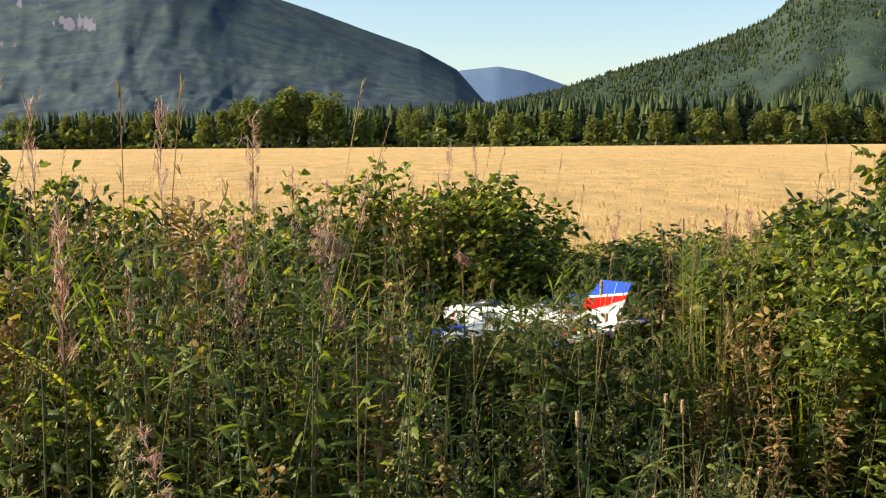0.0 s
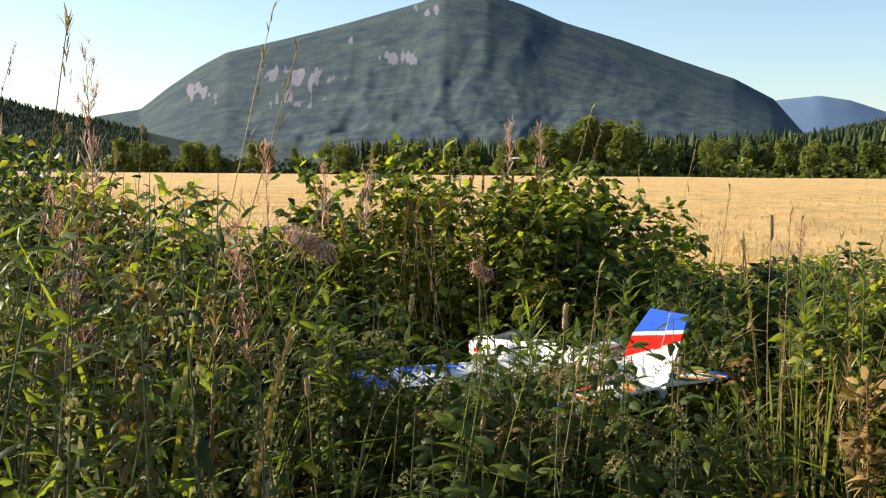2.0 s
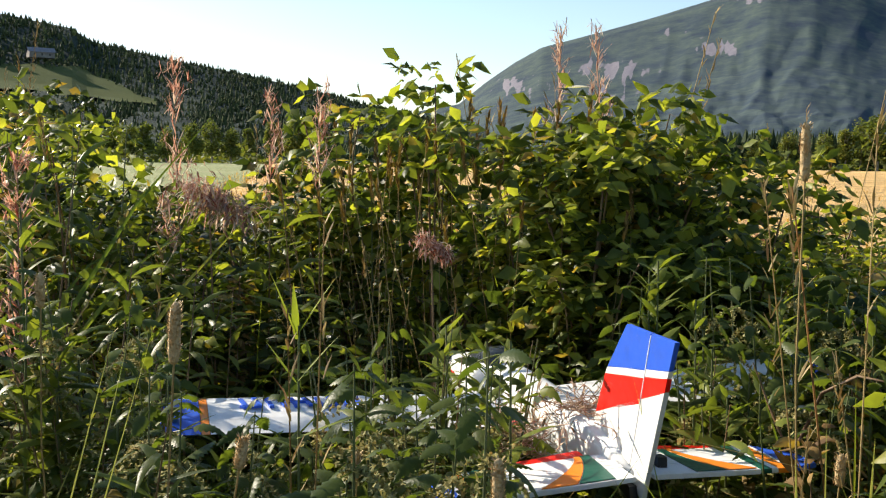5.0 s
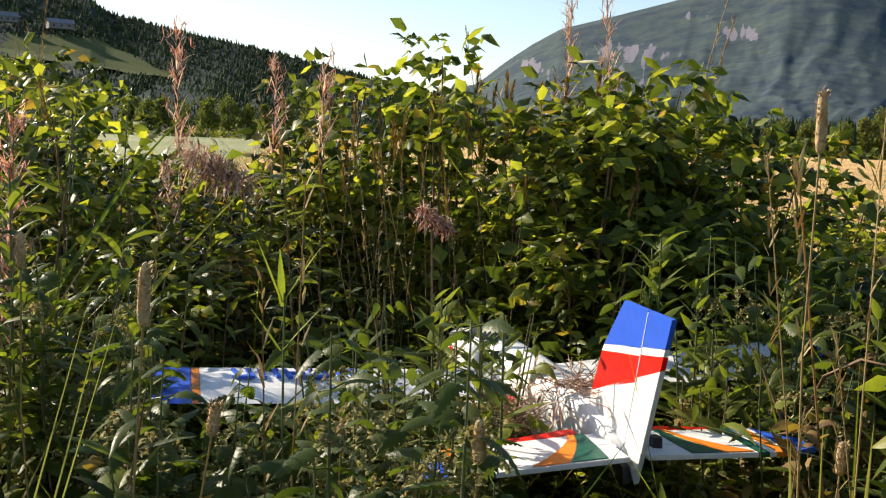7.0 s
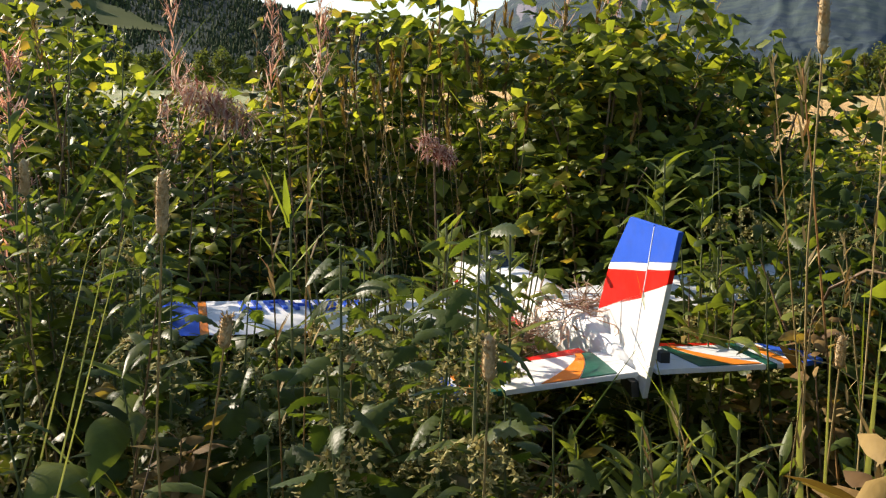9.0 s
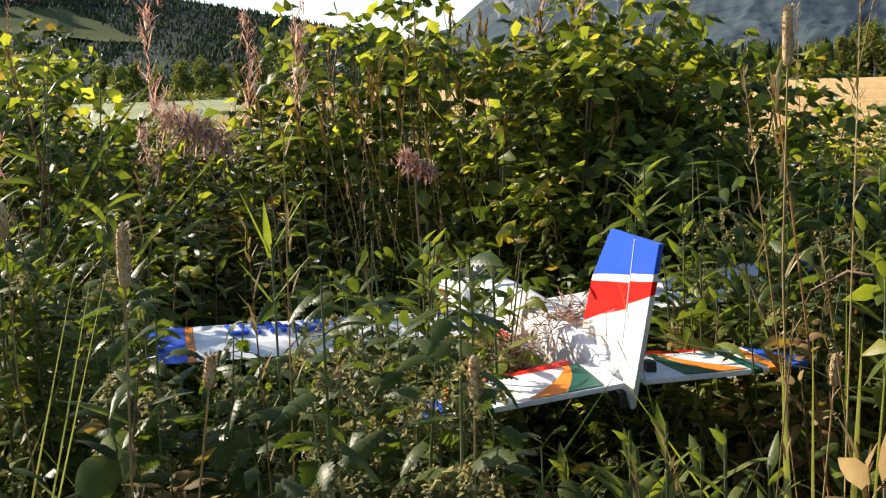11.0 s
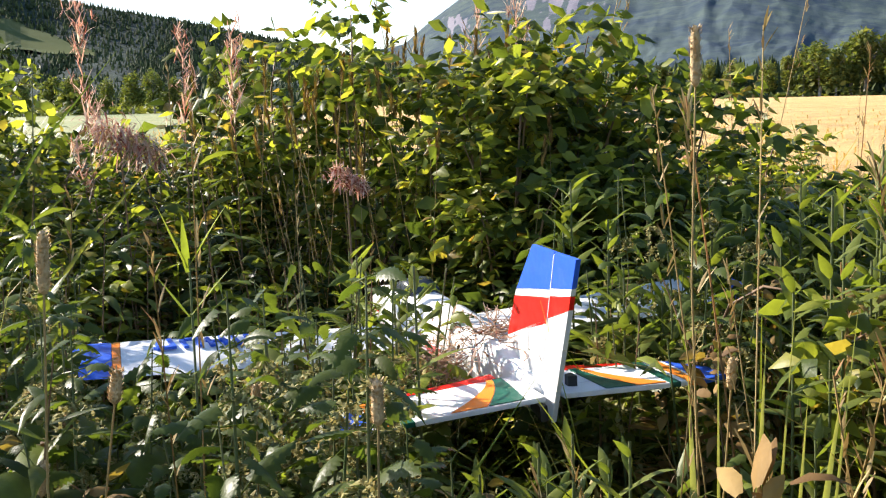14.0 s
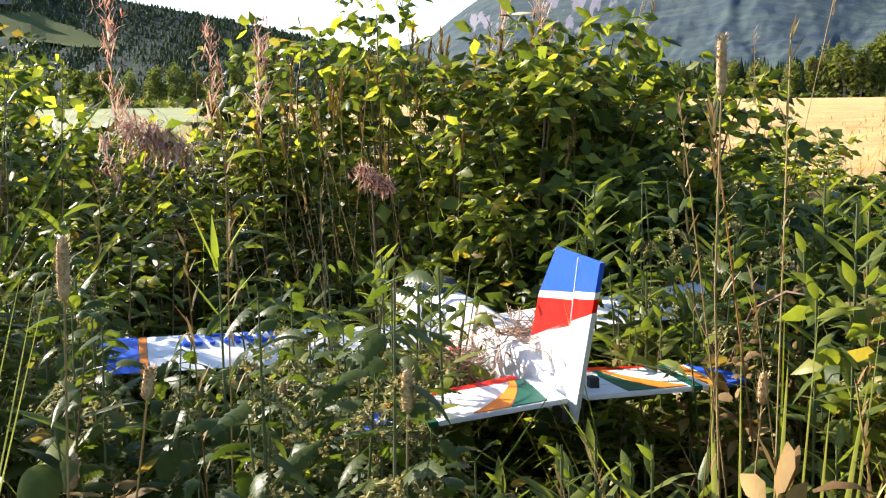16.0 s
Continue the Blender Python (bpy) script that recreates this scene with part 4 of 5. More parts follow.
def timothy(length, head, lean, at):
    """One straw with a dense cylindrical seed head."""
    root = new("timothy_grass")
    s, hd, lf = Soup(), Soup(), Soup()
    up = Vector((lean[0], lean[1], 1)).normalized()
    pts = [up * length * k / 6 + Vector((0.01 * math.sin(k), 0.01 * math.cos(k * 1.7), 0)) for k in range(7)]
    s.tube(pts, [0.0018] * 5 + [0.0015, 0.0013], 5)
    t = pts[-1]
    prof = [(0, 0.35), (0.06, 0.8), (0.2, 1), (0.5, 1), (0.8, 0.92), (0.94, 0.7), (1.0, 0.25)]
    rng = random.Random(int(length * 1000))
    hd.tube([t + up * head * a for a, _ in prof], [0.0068 * b for _, b in prof], 8, 0, True)
    for _ in range(160):
        a, g = rng.uniform(0.02, 0.98), rng.uniform(0, 6.28)
        o = (up.orthogonal().normalized() * math.cos(g) + up.cross(up.orthogonal().normalized()) * math.sin(g))
        hd.leaf(t + up * head * a + o * 0.0056, o + up * 1.1, 0.006, 0.0022, 0, 0.2, n=2, shape=(0.6, 1, 0.1))
    lf.leaf(pts[3], Vector((0.6, 0.3, 1)), 0.16, 0.006, 1.1, 0.3, n=5, shape=(0.7, 1, 0.9, 0.6, 0.3, 0.02))
    part("stalk", s.mesh("stalk", STRAW), root)
    part("seed_head", hd.mesh("seed_head", HEAD), root, "dense tan seed head")
    part("blade", lf.mesh("blade", BLADE), root)
    root.matrix_world = pose(*at)
    return tagged(root, "timothy grass stalk with a dense tan seed head", "grass", group="timothy stalks")


# ---- planting ----
def canopy(x, y):
    """Height above datum that the growth reaches at a place."""
    h = lerp_table([(0.3, 0.10), (1.6, 0.24), (2.6, 0.46), (3.4, 0.62), (4.2, 0.70), (5.2, 0.76), (5.9, 0.98), (6.4, 1.02), (7.6, 0.94), (8.6, 0.76), (9.4, 0.66)], y)
    h -= 0.20 * min(1.0, max(0.0, (-0.70 - x) / 0.5)) * min(1.0, max(0.0, (y - 4.6) / 0.8))
    h += 0.24 * min(1.0, max(0.0, (-0.55 - x) / 0.4)) * lerp_table([(2.2, 0.0), (3.0, 1.0), (4.5, 1.0), (5.0, 0.0)], y)
    left = min(1.0, max(0.0, (-0.10 - x) / 0.8))
    h += left * lerp_table([(1.0, 0.0), (2.4, 0.20), (3.4, 0.32), (5.0, 0.30), (6.2, 0.12), (8, 0.05)], y)
    right = min(1.0, max(0.0, (x - 1.35) / 1.1))
    h += right * lerp_table([(2.5, 0.0), (3.6, 0.25), (4.6, 0.58), (5.6, 0.48), (7, 0.22), (8.5, 0.0)], y)
    bx = (x + 0.20) / (0.74 if x < -0.20 else 0.95)
    by = (y - 6.25) / 0.8
    h += 0.27 * math.exp(-bx ** 6 - by * by)
    kx, ky = (x - 0.50) / 0.32, (y - 6.35) / 0.55
    h -= 0.05 * math.exp(-kx * kx - ky * ky)
    dx, dy = (x - 1.30) / 0.4, (y - 6.6) / 1.0
    h -= 0.10 * math.exp(-(dx * dx + dy * dy))
    if x < 0.05 and 3.0 < y < 3.62 + (1.6 - x) * 0.66:
        h = max(h, 1.30 * min(1.0, 0.78 + 0.22 * (0.05 - x) / 0.35) * min(1.0, 0.5 + (y - 3.0)))
    return h


def over_plane(x, y):
    """How far inside the aeroplane's outline a place lies, seen from above (metres, negative outside)."""
    p = Vector((x - PLANE_AT.x, y - PLANE_AT.y))
    a = p.x * -0.757 + p.y * 0.654
    b = p.x * -0.654 + p.y * -0.757
    tail = min(0.30 - abs(b), 0.24 - a, a + 0.10)
    body = min(0.12 - abs(b), 1.15 - a, a)
    wing = min(0.88 - abs(b), 0.90 - a, a - 0.52)
    return max(tail, body, wing)


def path_gap(x, y):
    """Distance from the walked line."""
    best = 9.0
    line = [(0.05, -0.2), (0.7, 0.8), (1.2, 1.66), (1.55, 2.44), (1.55, 3.6)]
    for (ax, ay), (bx, by) in zip(line, line[1:]):
        t = max(0, min(1, ((x - ax) * (bx - ax) + (y - ay) * (by - ay)) / ((bx - ax) ** 2 + (by - ay) ** 2)))
        best = min(best, math.hypot(x - ax - t * (bx - ax), y - ay - t * (by - ay)))
    return best


def joined(name, label, category, placed):
    """Plants too far back to be picked apart, as one mesh."""
    verts, faces, slots, mats, base = [], [], [], [], 0
    for root, m in placed:
        for ch in root.children:
            me = ch.data
            for mt in me.materials:
                if mt not in mats:
                    mats.append(mt)
            co = np.empty(len(me.vertices) * 3)
            me.vertices.foreach_get("co", co)
            r = np.array(m)
            verts.append(co.reshape(-1, 3) @ r[:3, :3].T + r[:3, 3])
            lv = np.empty(len(me.loops), int)
            me.loops.foreach_get("vertex_index", lv)
            for p in me.polygons:
                faces.append(tuple(lv[p.loop_start:p.loop_start + p.loop_total] + base))
            slots += [mats.index(me.materials[p.material_index]) for p in me.polygons]
            base += len(me.vertices)
    me = bpy.data.meshes.new(name)
    me.from_pydata(np.concatenate(verts).tolist(), [], [tuple(map(int, f)) for f in faces])
    for mt in mats:
        me.materials.append(mt)
    me.polygons.foreach_set("material_index", slots)
    me.polygons.foreach_set("use_smooth", [True] * len(slots))
    tagged(new(name, me), label, category, kind="stuff")


def bearing(x, y):
    """Degrees to the left of +y, from the walker's last stand."""
    return math.degrees(math.atan2(1.6 - x, y - 3.59))


def corridor(x, y):
    """Low growth between the walker's last stand and the tail."""
    t = max(0.0, min(1.0, ((x - 1.55) * -0.7 + (y - 3.6) * 1.5) / (0.49 + 2.25)))
    return math.hypot(x - 1.55 + 0.7 * t, y - 3.6 - 1.5 * t)


def planting():
    rng = random.Random(3)
    kinds = {
        "nettle": [nettle(k, 0.62 + 0.09 * k, k % 3 != 2) for k in range(6)],
        "herb": [willowherb(k, 0.7 + 0.12 * k, False) for k in range(5)],
        "spire": [willowherb(20 + k, 1.05 + 0.1 * k, True) for k in range(4)],
        "berry": [bramble(k, 0.9 + 0.12 * k) for k in range(5)],
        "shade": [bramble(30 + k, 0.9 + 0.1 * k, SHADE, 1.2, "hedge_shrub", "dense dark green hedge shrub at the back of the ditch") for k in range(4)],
        "grass": [tussock(k, 0.5 + 0.1 * k, 0.16 + 0.05 * k, 34 + 3 * k) for k in range(6)],
        "dry": [withered(k, 0.7 + 0.1 * k) for k in range(3)],
    }
    plan = {k: [] for k in kinds}

    def put(kind, x, y, top):
        gz = ground_z(x, y)
        tall = (top - gz) * (1.2 if kind == "spire" else 1.0)
        t, h = rng.choice(kinds[kind])
        sc = tall / h
        wide = max(0.8, min(1.15, sc)) if kind != "grass" else max(0.6, sc)
        m = pose(x, y, gz - 0.01, rng.uniform(-7, 7), rng.uniform(-7, 7), rng.uniform(0, 360)) @ Matrix.Diagonal((wide, wide, sc, 1))
        plan[kind].append((math.hypot(x - 1.0, y - 4.4), t, m))

    def allowed(x, y, spread):
        gap = path_gap(x, y)
        top = canopy(x, y) * (rng.uniform(0.95, 1.18) if spread else rng.uniform(0.80, 1.10))
        if gap < 0.40 + spread:
            return None
        if gap < 0.75:
            top = min(top, 0.50)
        inside = over_plane(x, y) + spread
        q = Vector((x - PLANE_AT.x, y - PLANE_AT.y))
        fore, out = q.x * -0.757 + q.y * 0.654, q.x * -0.654 + q.y * -0.757
        if 0.02 < fore < 0.56 and 0.14 < abs(out) < 1.1 and inside < -0.03:
            top = rng.uniform(0.66, 0.88) if out < 0.42 or out > 0.78 else rng.uniform(0.55, 0.68)
            if fore > 0.30 and (out < -0.2 or out > 0.78):
                top = rng.uniform(0.82, 1.02)
        elif 0.2 < fore < 1.1 and 0.92 < out < 1.5:
            top = rng.uniform(0.85, 1.05)
        elif inside > -0.02:
            top = min(top, 0.46)
        elif inside > -0.10:
            top = min(top, 0.62)
        if x > 0.66 and 5.6 < y < 9.2 and x < 2.4:
            top = min(top, rng.uniform(0.80, 0.99) + 0.02 * (y - 6.0))
        if x < 0.62 and 41.0 < bearing(x, y) < 52.5:
            top = min(top, 1.13 - 0.264 * math.hypot(x - 1.6, y - 3.59) if over_plane(x, y) < 0.3 and math.hypot(x - 1.6, y - 3.59) < 2.1 else top)
        if -2.8 < x < -1.05 and 4.5 < y < 5.7:
            top = rng.uniform(1.20, 1.38)
        if sight(x, y) < 0.22:
            top = min(top, 0.93)
        if math.hypot(x + 0.70, y - 5.62) < 0.30:
            top = min(top, 0.86)
        if corridor(x, y) < 0.34:
            top = min(top, 0.60 * rng.uniform(0.85, 1.05))
        return top

    def sight(x, y):
        """Along the open line from the walker's last stand to the pink tassel."""
        t = max(0.0, min(1.0, ((x - 1.59) * -2.35 + (y - 3.6) * 2.1) / (5.5225 + 4.41)))
        return math.hypot(x - 1.59 + 2.35 * t, y - 3.6 - 2.1 * t) if t < 0.97 else 9.0

    # shrubs of the hedge
    y0 = 5.55
    while y0 < 8.6:
        x0 = -5.2
        while x0 < 5.0:
            x, y = x0 + rng.uniform(-0.13, 0.13), y0 + rng.uniform(-0.13, 0.13)
            x0 += 0.33
            top = allowed(x, y, 0.10)
            if top is None or top < 0.6 or (y > 7.3 and rng.random() < 0.4):
                continue
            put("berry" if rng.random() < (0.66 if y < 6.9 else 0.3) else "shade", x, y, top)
        y0 += 0.30
    for k in range(70):
        x, y = rng.uniform(1.75, 4.2), rng.uniform(3.6, 5.6)
        top = allowed(x, y, 0.10)
        if top:
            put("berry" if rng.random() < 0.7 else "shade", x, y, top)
    # herbs and grass
    step = 0.165
    y0 = 1.2
    while y0 < 9.4:
        half = 0.52 * (y0 + 0.4) + 0.9
        x0 = -half - 0.75 * max(0.0, y0 - 3.2)
        hedge = y0 > 5.7
        while x0 < half:
            x, y = x0 + rng.uniform(-0.08, 0.08), y0 + rng.uniform(-0.08, 0.08)
            x0 += step * ((1.3 if y0 < 6.5 else 1.9) if hedge else 1.0)
            top = allowed(x, y, 0.0)
            if top is None:
                continue
            r = rng.random()
            if y < 3.2 and rng.random() < 0.5:
                continue
            if y < 2.4:
                kind = "grass" if r < 0.35 and x > 0.9 else "nettle" if r < 0.7 else "herb"
            elif x < -0.3 and y < 5.7:
                kind = "herb" if r < 0.42 else "nettle" if r < 0.84 else "grass" if r < 0.90 else "dry" if r < 0.975 else "spire"
            elif x > 0.9 and y < 5.4:
                kind = "nettle" if r < 0.42 else "grass" if r < 0.56 else "herb" if r < 0.92 else "dry"
            elif y < 5.7:
                kind = "nettle" if r < 0.60 else "grass" if r < 0.66 else "herb" if r < 0.95 else "dry"
            elif y < 7.2:
                kind = "nettle" if r < 0.34 else "herb" if r < 0.82 else "grass" if r < 0.95 else "spire"
            else:
                kind = "grass" if r < 0.40 else "herb" if r < 0.82 else "nettle" if r < 0.95 else "spire"
            if kind == "grass" and x < 0.6 and y < 4.3:
                kind = "herb"
            if kind == "grass" and x > 0.8 and 3.0 < y < 5.0:
                kind = "nettle"
            put(kind, x, y, top)
        y0 += step * (1.7 if hedge else 1.0)
    for k in range(26):
        x, y = rng.uniform(1.12, 2.2), rng.uniform(4.95, 6.3)
        put("grass" if k % 3 else "dry", x, y, rng.uniform(0.68, 0.88))
    for k in range(34):                                  # what hides the wing's ends
        b = rng.uniform(0.70, 1.0) if k < 20 else rng.uniform(0.16, 0.40)
        a = rng.uniform(0.36, 0.53) if k % 3 or k > 19 else rng.uniform(0.82, 1.0)
        x, y = PLANE_AT.x - 0.757 * a - 0.654 * b, PLANE_AT.y + 0.654 * a - 0.757 * b
        put("nettle" if k % 2 else "herb", x, y, rng.uniform(0.74, 0.90))
    for k in range(60):
        x, y = rng.uniform(0.7, 2.6), rng.uniform(2.5, 3.7)
        if path_gap(x, y) > 0.45:
            put("grass", x, y, rng.uniform(0.22, 0.46))
    for k in range(10):                                  # in front of the far wing's root
        put("nettle" if k % 2 else "herb", rng.uniform(0.72, 1.02), rng.uniform(5.42, 5.60), rng.uniform(0.76, 0.86))
    for k in range(6):
        x, y = rng.uniform(1.14, 1.6), rng.uniform(4.6, 5.0)
        put("grass", x, y, rng.uniform(0.45, 0.62))
    for k in range(24):
        x, y = rng.uniform(0.05, 0.68), rng.uniform(5.95, 6.7)
        top = allowed(x, y, 0.06)
        if top:
            put("berry", x, y, top * 0.95)
    words = {"nettle": "nettles", "herb": "leafy willowherb", "spire": "willowherb gone to seed", "berry": "raspberry bushes", "shade": "hedge shrubs", "grass": "long grass", "dry": "withered herbs"}
    for kind, rows in plan.items():
        rows.sort(key=lambda r: r[0])
        used = set()
        for _, t, m in rows[:260]:
            c = t if t not in used else copy_thing(t, m)
            used.add(t)
            c.matrix_basis = m
        far = [(t, m) for _, t, m in rows[260:]]
        if far:
            joined("far_" + kind, "mass of green " + words[kind] + " along the ditch", "weeds", far)
        for t, _ in kinds[kind]:
            if t not in used:
                for o in (*t.children_recursive, t):
                    bpy.data.objects.remove(o)


planting()


# ---- single plants that stand out ----
def reed_grass(at, tall, blades):
    """A stout grass shoot with broad pointed blades: (height share, azimuth, rise, length)."""
    root = new("reed_grass")
    st = Soup()
    st.tube([Vector((0, 0, 0)), Vector((0.006, 0, tall * 0.5)), Vector((0, 0.004, tall))], [0.003, 0.0026, 0.0016], 6)
    part("stalk", st.mesh("stalk", STEM), root)
    for k, az, rise, L in blades:
        a = radians(az)
        lf = Soup()
        lf.leaf(Vector((0, 0, tall * k)), Vector((-math.sin(a), math.cos(a), rise)), L, 0.0115, 0.25, 0.3, n=7, shape=(0.5, 0.9, 1.0, 1.0, 0.85, 0.6, 0.3, 0.02))
        part("blade", lf.mesh("blade", BLADE), root)
    root.matrix_world = pose(*at)
    return tagged(root, "tall green reed grass shoot with broad pointed blades", "grass")


reed_grass((0.50, 4.69, -0.36), 1.31, ((0.99, 123, 2.6, 0.105), (0.99, -57, 1.7, 0.110), (0.985, 60, 5.0, 0.085), (0.935, 123, 1.5, 0.080), (0.935, -57, 1.3, 0.098), (0.87, -57, 0.5, 0.10), (0.86, 123, 0.4, 0.08)))


def dry_blades(at, rows):
    """Broad yellowed grass leaves that fold over: (azimuth, rise, length, droop)."""
    root = new("yellowed_grass")
    for az, rise, L, droop in rows:
        a = radians(az)
        lf = Soup()
        lf.leaf(Vector((0, 0, 0)), Vector((-math.sin(a), math.cos(a), rise)), L, 0.016, droop, 0.3, n=9, shape=(0.6, 0.8, 1, 1, 1, 0.9, 0.75, 0.55, 0.3, 0.02))
        part("blade", lf.mesh("blade", STRAW if az % 2 else BLADE), root)
    root.matrix_world = pose(*at)
    return tagged(root, "clump of broad yellow-green grass blades beside the tail", "grass")


def arching_blades(x, y, tips):
    """Broad pale grass leaves that rise from one root and arch over to their tips: (tip, bulge, width)."""
    root = new("broad_grass")
    gz = ground_z(x, y)
    base = Vector((x, y, gz))
    for tip, bulge, width in tips:
        tip = Vector(tip)
        mid = base.lerp(tip, 0.62) + Vector(bulge)
        pts = [base * (1 - t) ** 2 + mid * (2 * t * (1 - t)) + tip * t * t - base for t in (k / 10 for k in range(11))]
        side = (tip - base).cross(Vector((-0.54, 0.84, 0))).normalized()
        lf = Soup()
        lf.strip(pts, [side] * 11, [width * 0.5 * w for w in (0.5, 0.7, 0.85, 1, 1, 1, 0.95, 0.85, 0.65, 0.35, 0.02)], 0.3)
        part("blade", lf.mesh("blade", PALEBLADE), root)
    root.matrix_world = pose(x, y, gz)
    return tagged(root, "clump of broad pale green grass leaves beside the tail", "grass")


PALEBLADE = leaf_mat("pale_grass_blade", (0.20, 0.23, 0.09), (0.29, 0.31, 0.14), (0.40, 0.38, 0.20), trans=0.4, rough=0.45, old=(0.55, 0.42, 0.18))
arching_blades(1.27, 4.80, (((1.185, 4.879, 0.825), (0, 0, 0.08), 0.014), ((1.268, 4.939, 0.856), (0, 0, 0.05), 0.012), ((1.286, 5.019, 0.905), (0, 0, 0), 0.005), ((1.215, 4.907, 0.87), (0, 0, 0), 0.006)))
arching_blades(1.31, 4.74, (((1.376, 4.885, 0.84), (-0.02, 0, 0.06), 0.015), ((1.367, 5.009, 0.90), (0, 0, 0), 0.006), ((1.33, 4.90, 0.80), (0, 0, 0.03), 0.010)))
arching_blades(0.28, 4.10, (((0.428, 4.421, 0.987), (0, 0, 0.02), 0.0035), ((0.446, 4.434, 0.994), (0.03, 0, 0), 0.0035), ((0.62, 4.32, 1.01), (0, 0, 0), 0.003)))
dry_blades((1.55, 4.95, -0.33), ((-21, 9, 1.3, 0.2), (-70, 6, 1.3, 0.3), (-131, 9.0, 1.1, 0.3), (-20, 8, 1.35, 0.4), (-99, 4, 1.0, 0.6)))


def dead_vines():
    """Withered curling stalks that the hull dragged along and now carries."""
    rng = random.Random(8)
    s = Soup()
    for _ in range(210):
        low = rng.random() < 0.6
        p = Vector((rng.gauss(0.38, 0.06), rng.gauss(0.10, 0.03), 0.06)) if low else Vector((rng.gauss(0.25, 0.05), rng.gauss(0.0, 0.03), 0.106))
        p.z -= max(0, abs(p.y) - 0.035) * 0.6
        d = Vector((rng.gauss(0, 1), rng.gauss(0, 1), rng.uniform(-0.1, 0.5))).normalized()
        pts = []
        for k in range(7):
            pts.append(p.copy())
            p = p + d * 0.014
            d = (d + Vector((rng.gauss(0, 0.5), rng.gauss(0, 0.5), rng.gauss(0, 0.35)))).normalized()
        s.tube(pts, [0.0011] * 6 + [0.0006], 3)
    for _ in range(90):
        p = Vector((rng.gauss(0.28, 0.10), rng.gauss(0.05, 0.06), rng.uniform(0.06, 0.12)))
        s.leaf(p, Vector((rng.gauss(0, 1), rng.gauss(0, 1), rng.gauss(0, 0.5))), rng.uniform(0.02, 0.05), 0.006, 1.2, 0.4, n=3, shape=(0.5, 1, 0.7, 0.1))
    ob = new("dead_vine_clump", s.mesh("dead_vine_clump", VINE))
    f = PLANE_F.normalized()
    u = f.cross(PLANE_L).normalized()
    l = u.cross(f)
    ob.matrix_world = Matrix(((f.x, l.x, u.x, PLANE_AT.x), (f.y, l.y, u.y, PLANE_AT.y), (f.z, l.z, u.z, PLANE_AT.z), (0, 0, 0, 1)))
    tagged(ob, "tangle of pinkish brown withered vines lying on the white hull", "vines", kind="stuff")


VINE = leaf_mat("withered_vine", (0.40, 0.24, 0.17), (0.58, 0.39, 0.29), (0.70, 0.54, 0.43), trans=0.2, rough=0.7, old=(0.25, 0.16, 0.07), glow=(1.1, 1.0, 0.85), gloss=0.2)
dead_vines()


def seed_tassel(at, size, seed, label):
    """A bent-over willowherb tip: a drooping tassel of pods with pale fluff."""
    rng = random.Random(seed)
    root = new("willowherb_tassel")
    s, st = Soup(), Soup()
    gz = ground_z(at[0], at[1]) - at[2]
    st.tube([Vector((0.03, 0.02, gz)), Vector((0.02, 0.01, gz * 0.45)), Vector((0, 0, 0))], [0.004, 0.0035, 0.0025], 5)
    for _ in range(int(190 * size / 0.12)):
        a = rng.uniform(0, 6.28)
        u = rng.random() ** 1.3
        b = (Vector((0.84, 0.54, -0.55)) * (u * 0.95 - 0.35) + Vector((rng.gauss(0, 0.15), rng.gauss(0, 0.15), rng.gauss(0, 0.13))) * (1.2 - 0.6 * u)) * size
        s.leaf(b, Vector((math.cos(a) * 0.8 + 0.5, math.sin(a) * 0.8 - 0.2, rng.uniform(-0.7, 0.5))), size * rng.uniform(0.2, 0.5), 0.005, rng.uniform(0.6, 2.2), 0.3, n=4, shape=(0.6, 1, 1, 0.8, 0.2))
        for _ in range(3):
            s.leaf(b, Vector((rng.gauss(0, 1), rng.gauss(0, 1), rng.gauss(0, 1))), rng.uniform(0.012, 0.03), 0.003, rng.uniform(-0.8, 0.8), 0, n=2, shape=(0.6, 1, 0.4))
    part("stalk", st.mesh("stalk", REDSTEM), root)
    tagged(part("seed_tuft", s.mesh("seed_tuft", FLUFF), root), kind="stuff")
    root.matrix_world = pose(*at)
    return tagged(root, label, "willowherb")


seed_tassel((-0.66, 5.60, 1.09), 0.17, 1, "bent willowherb tip with a drooping pink seed tassel")
seed_tassel((0.08, 5.64, 0.99), 0.075, 2, "small drooping pink seed tassel on a willowherb")


def tall_spire(x, y, top, seed, tilt=(0, 0)):
    t, h = willowherb(seed, 1.3, True, 0.80)
    gz = ground_z(x, y)
    t.matrix_world = pose(x, y, gz, tilt[0], tilt[1], seed * 40) @ Matrix.Diagonal((0.85, 0.85, (top - gz) / h, 1))
    return t


SPIRES = [tall_spire(-1.28, 4.48, 1.83, 61), tall_spire(-0.87, 4.53, 1.75, 62), tall_spire(-1.75, 4.30, 1.80, 63), tall_spire(-0.80, 5.68, 1.47, 64, (0, -2)),
          tall_spire(-0.74, 5.92, 1.40, 65), tall_spire(-0.55, 5.95, 1.41, 66), tall_spire(-0.05, 6.5, 1.62, 67), tall_spire(0.18, 6.45, 1.60, 68),
          tall_spire(-0.75, 3.75, 1.22, 69), tall_spire(-0.42, 3.9, 1.18, 70), tall_spire(-1.15, 3.6, 1.15, 71)]


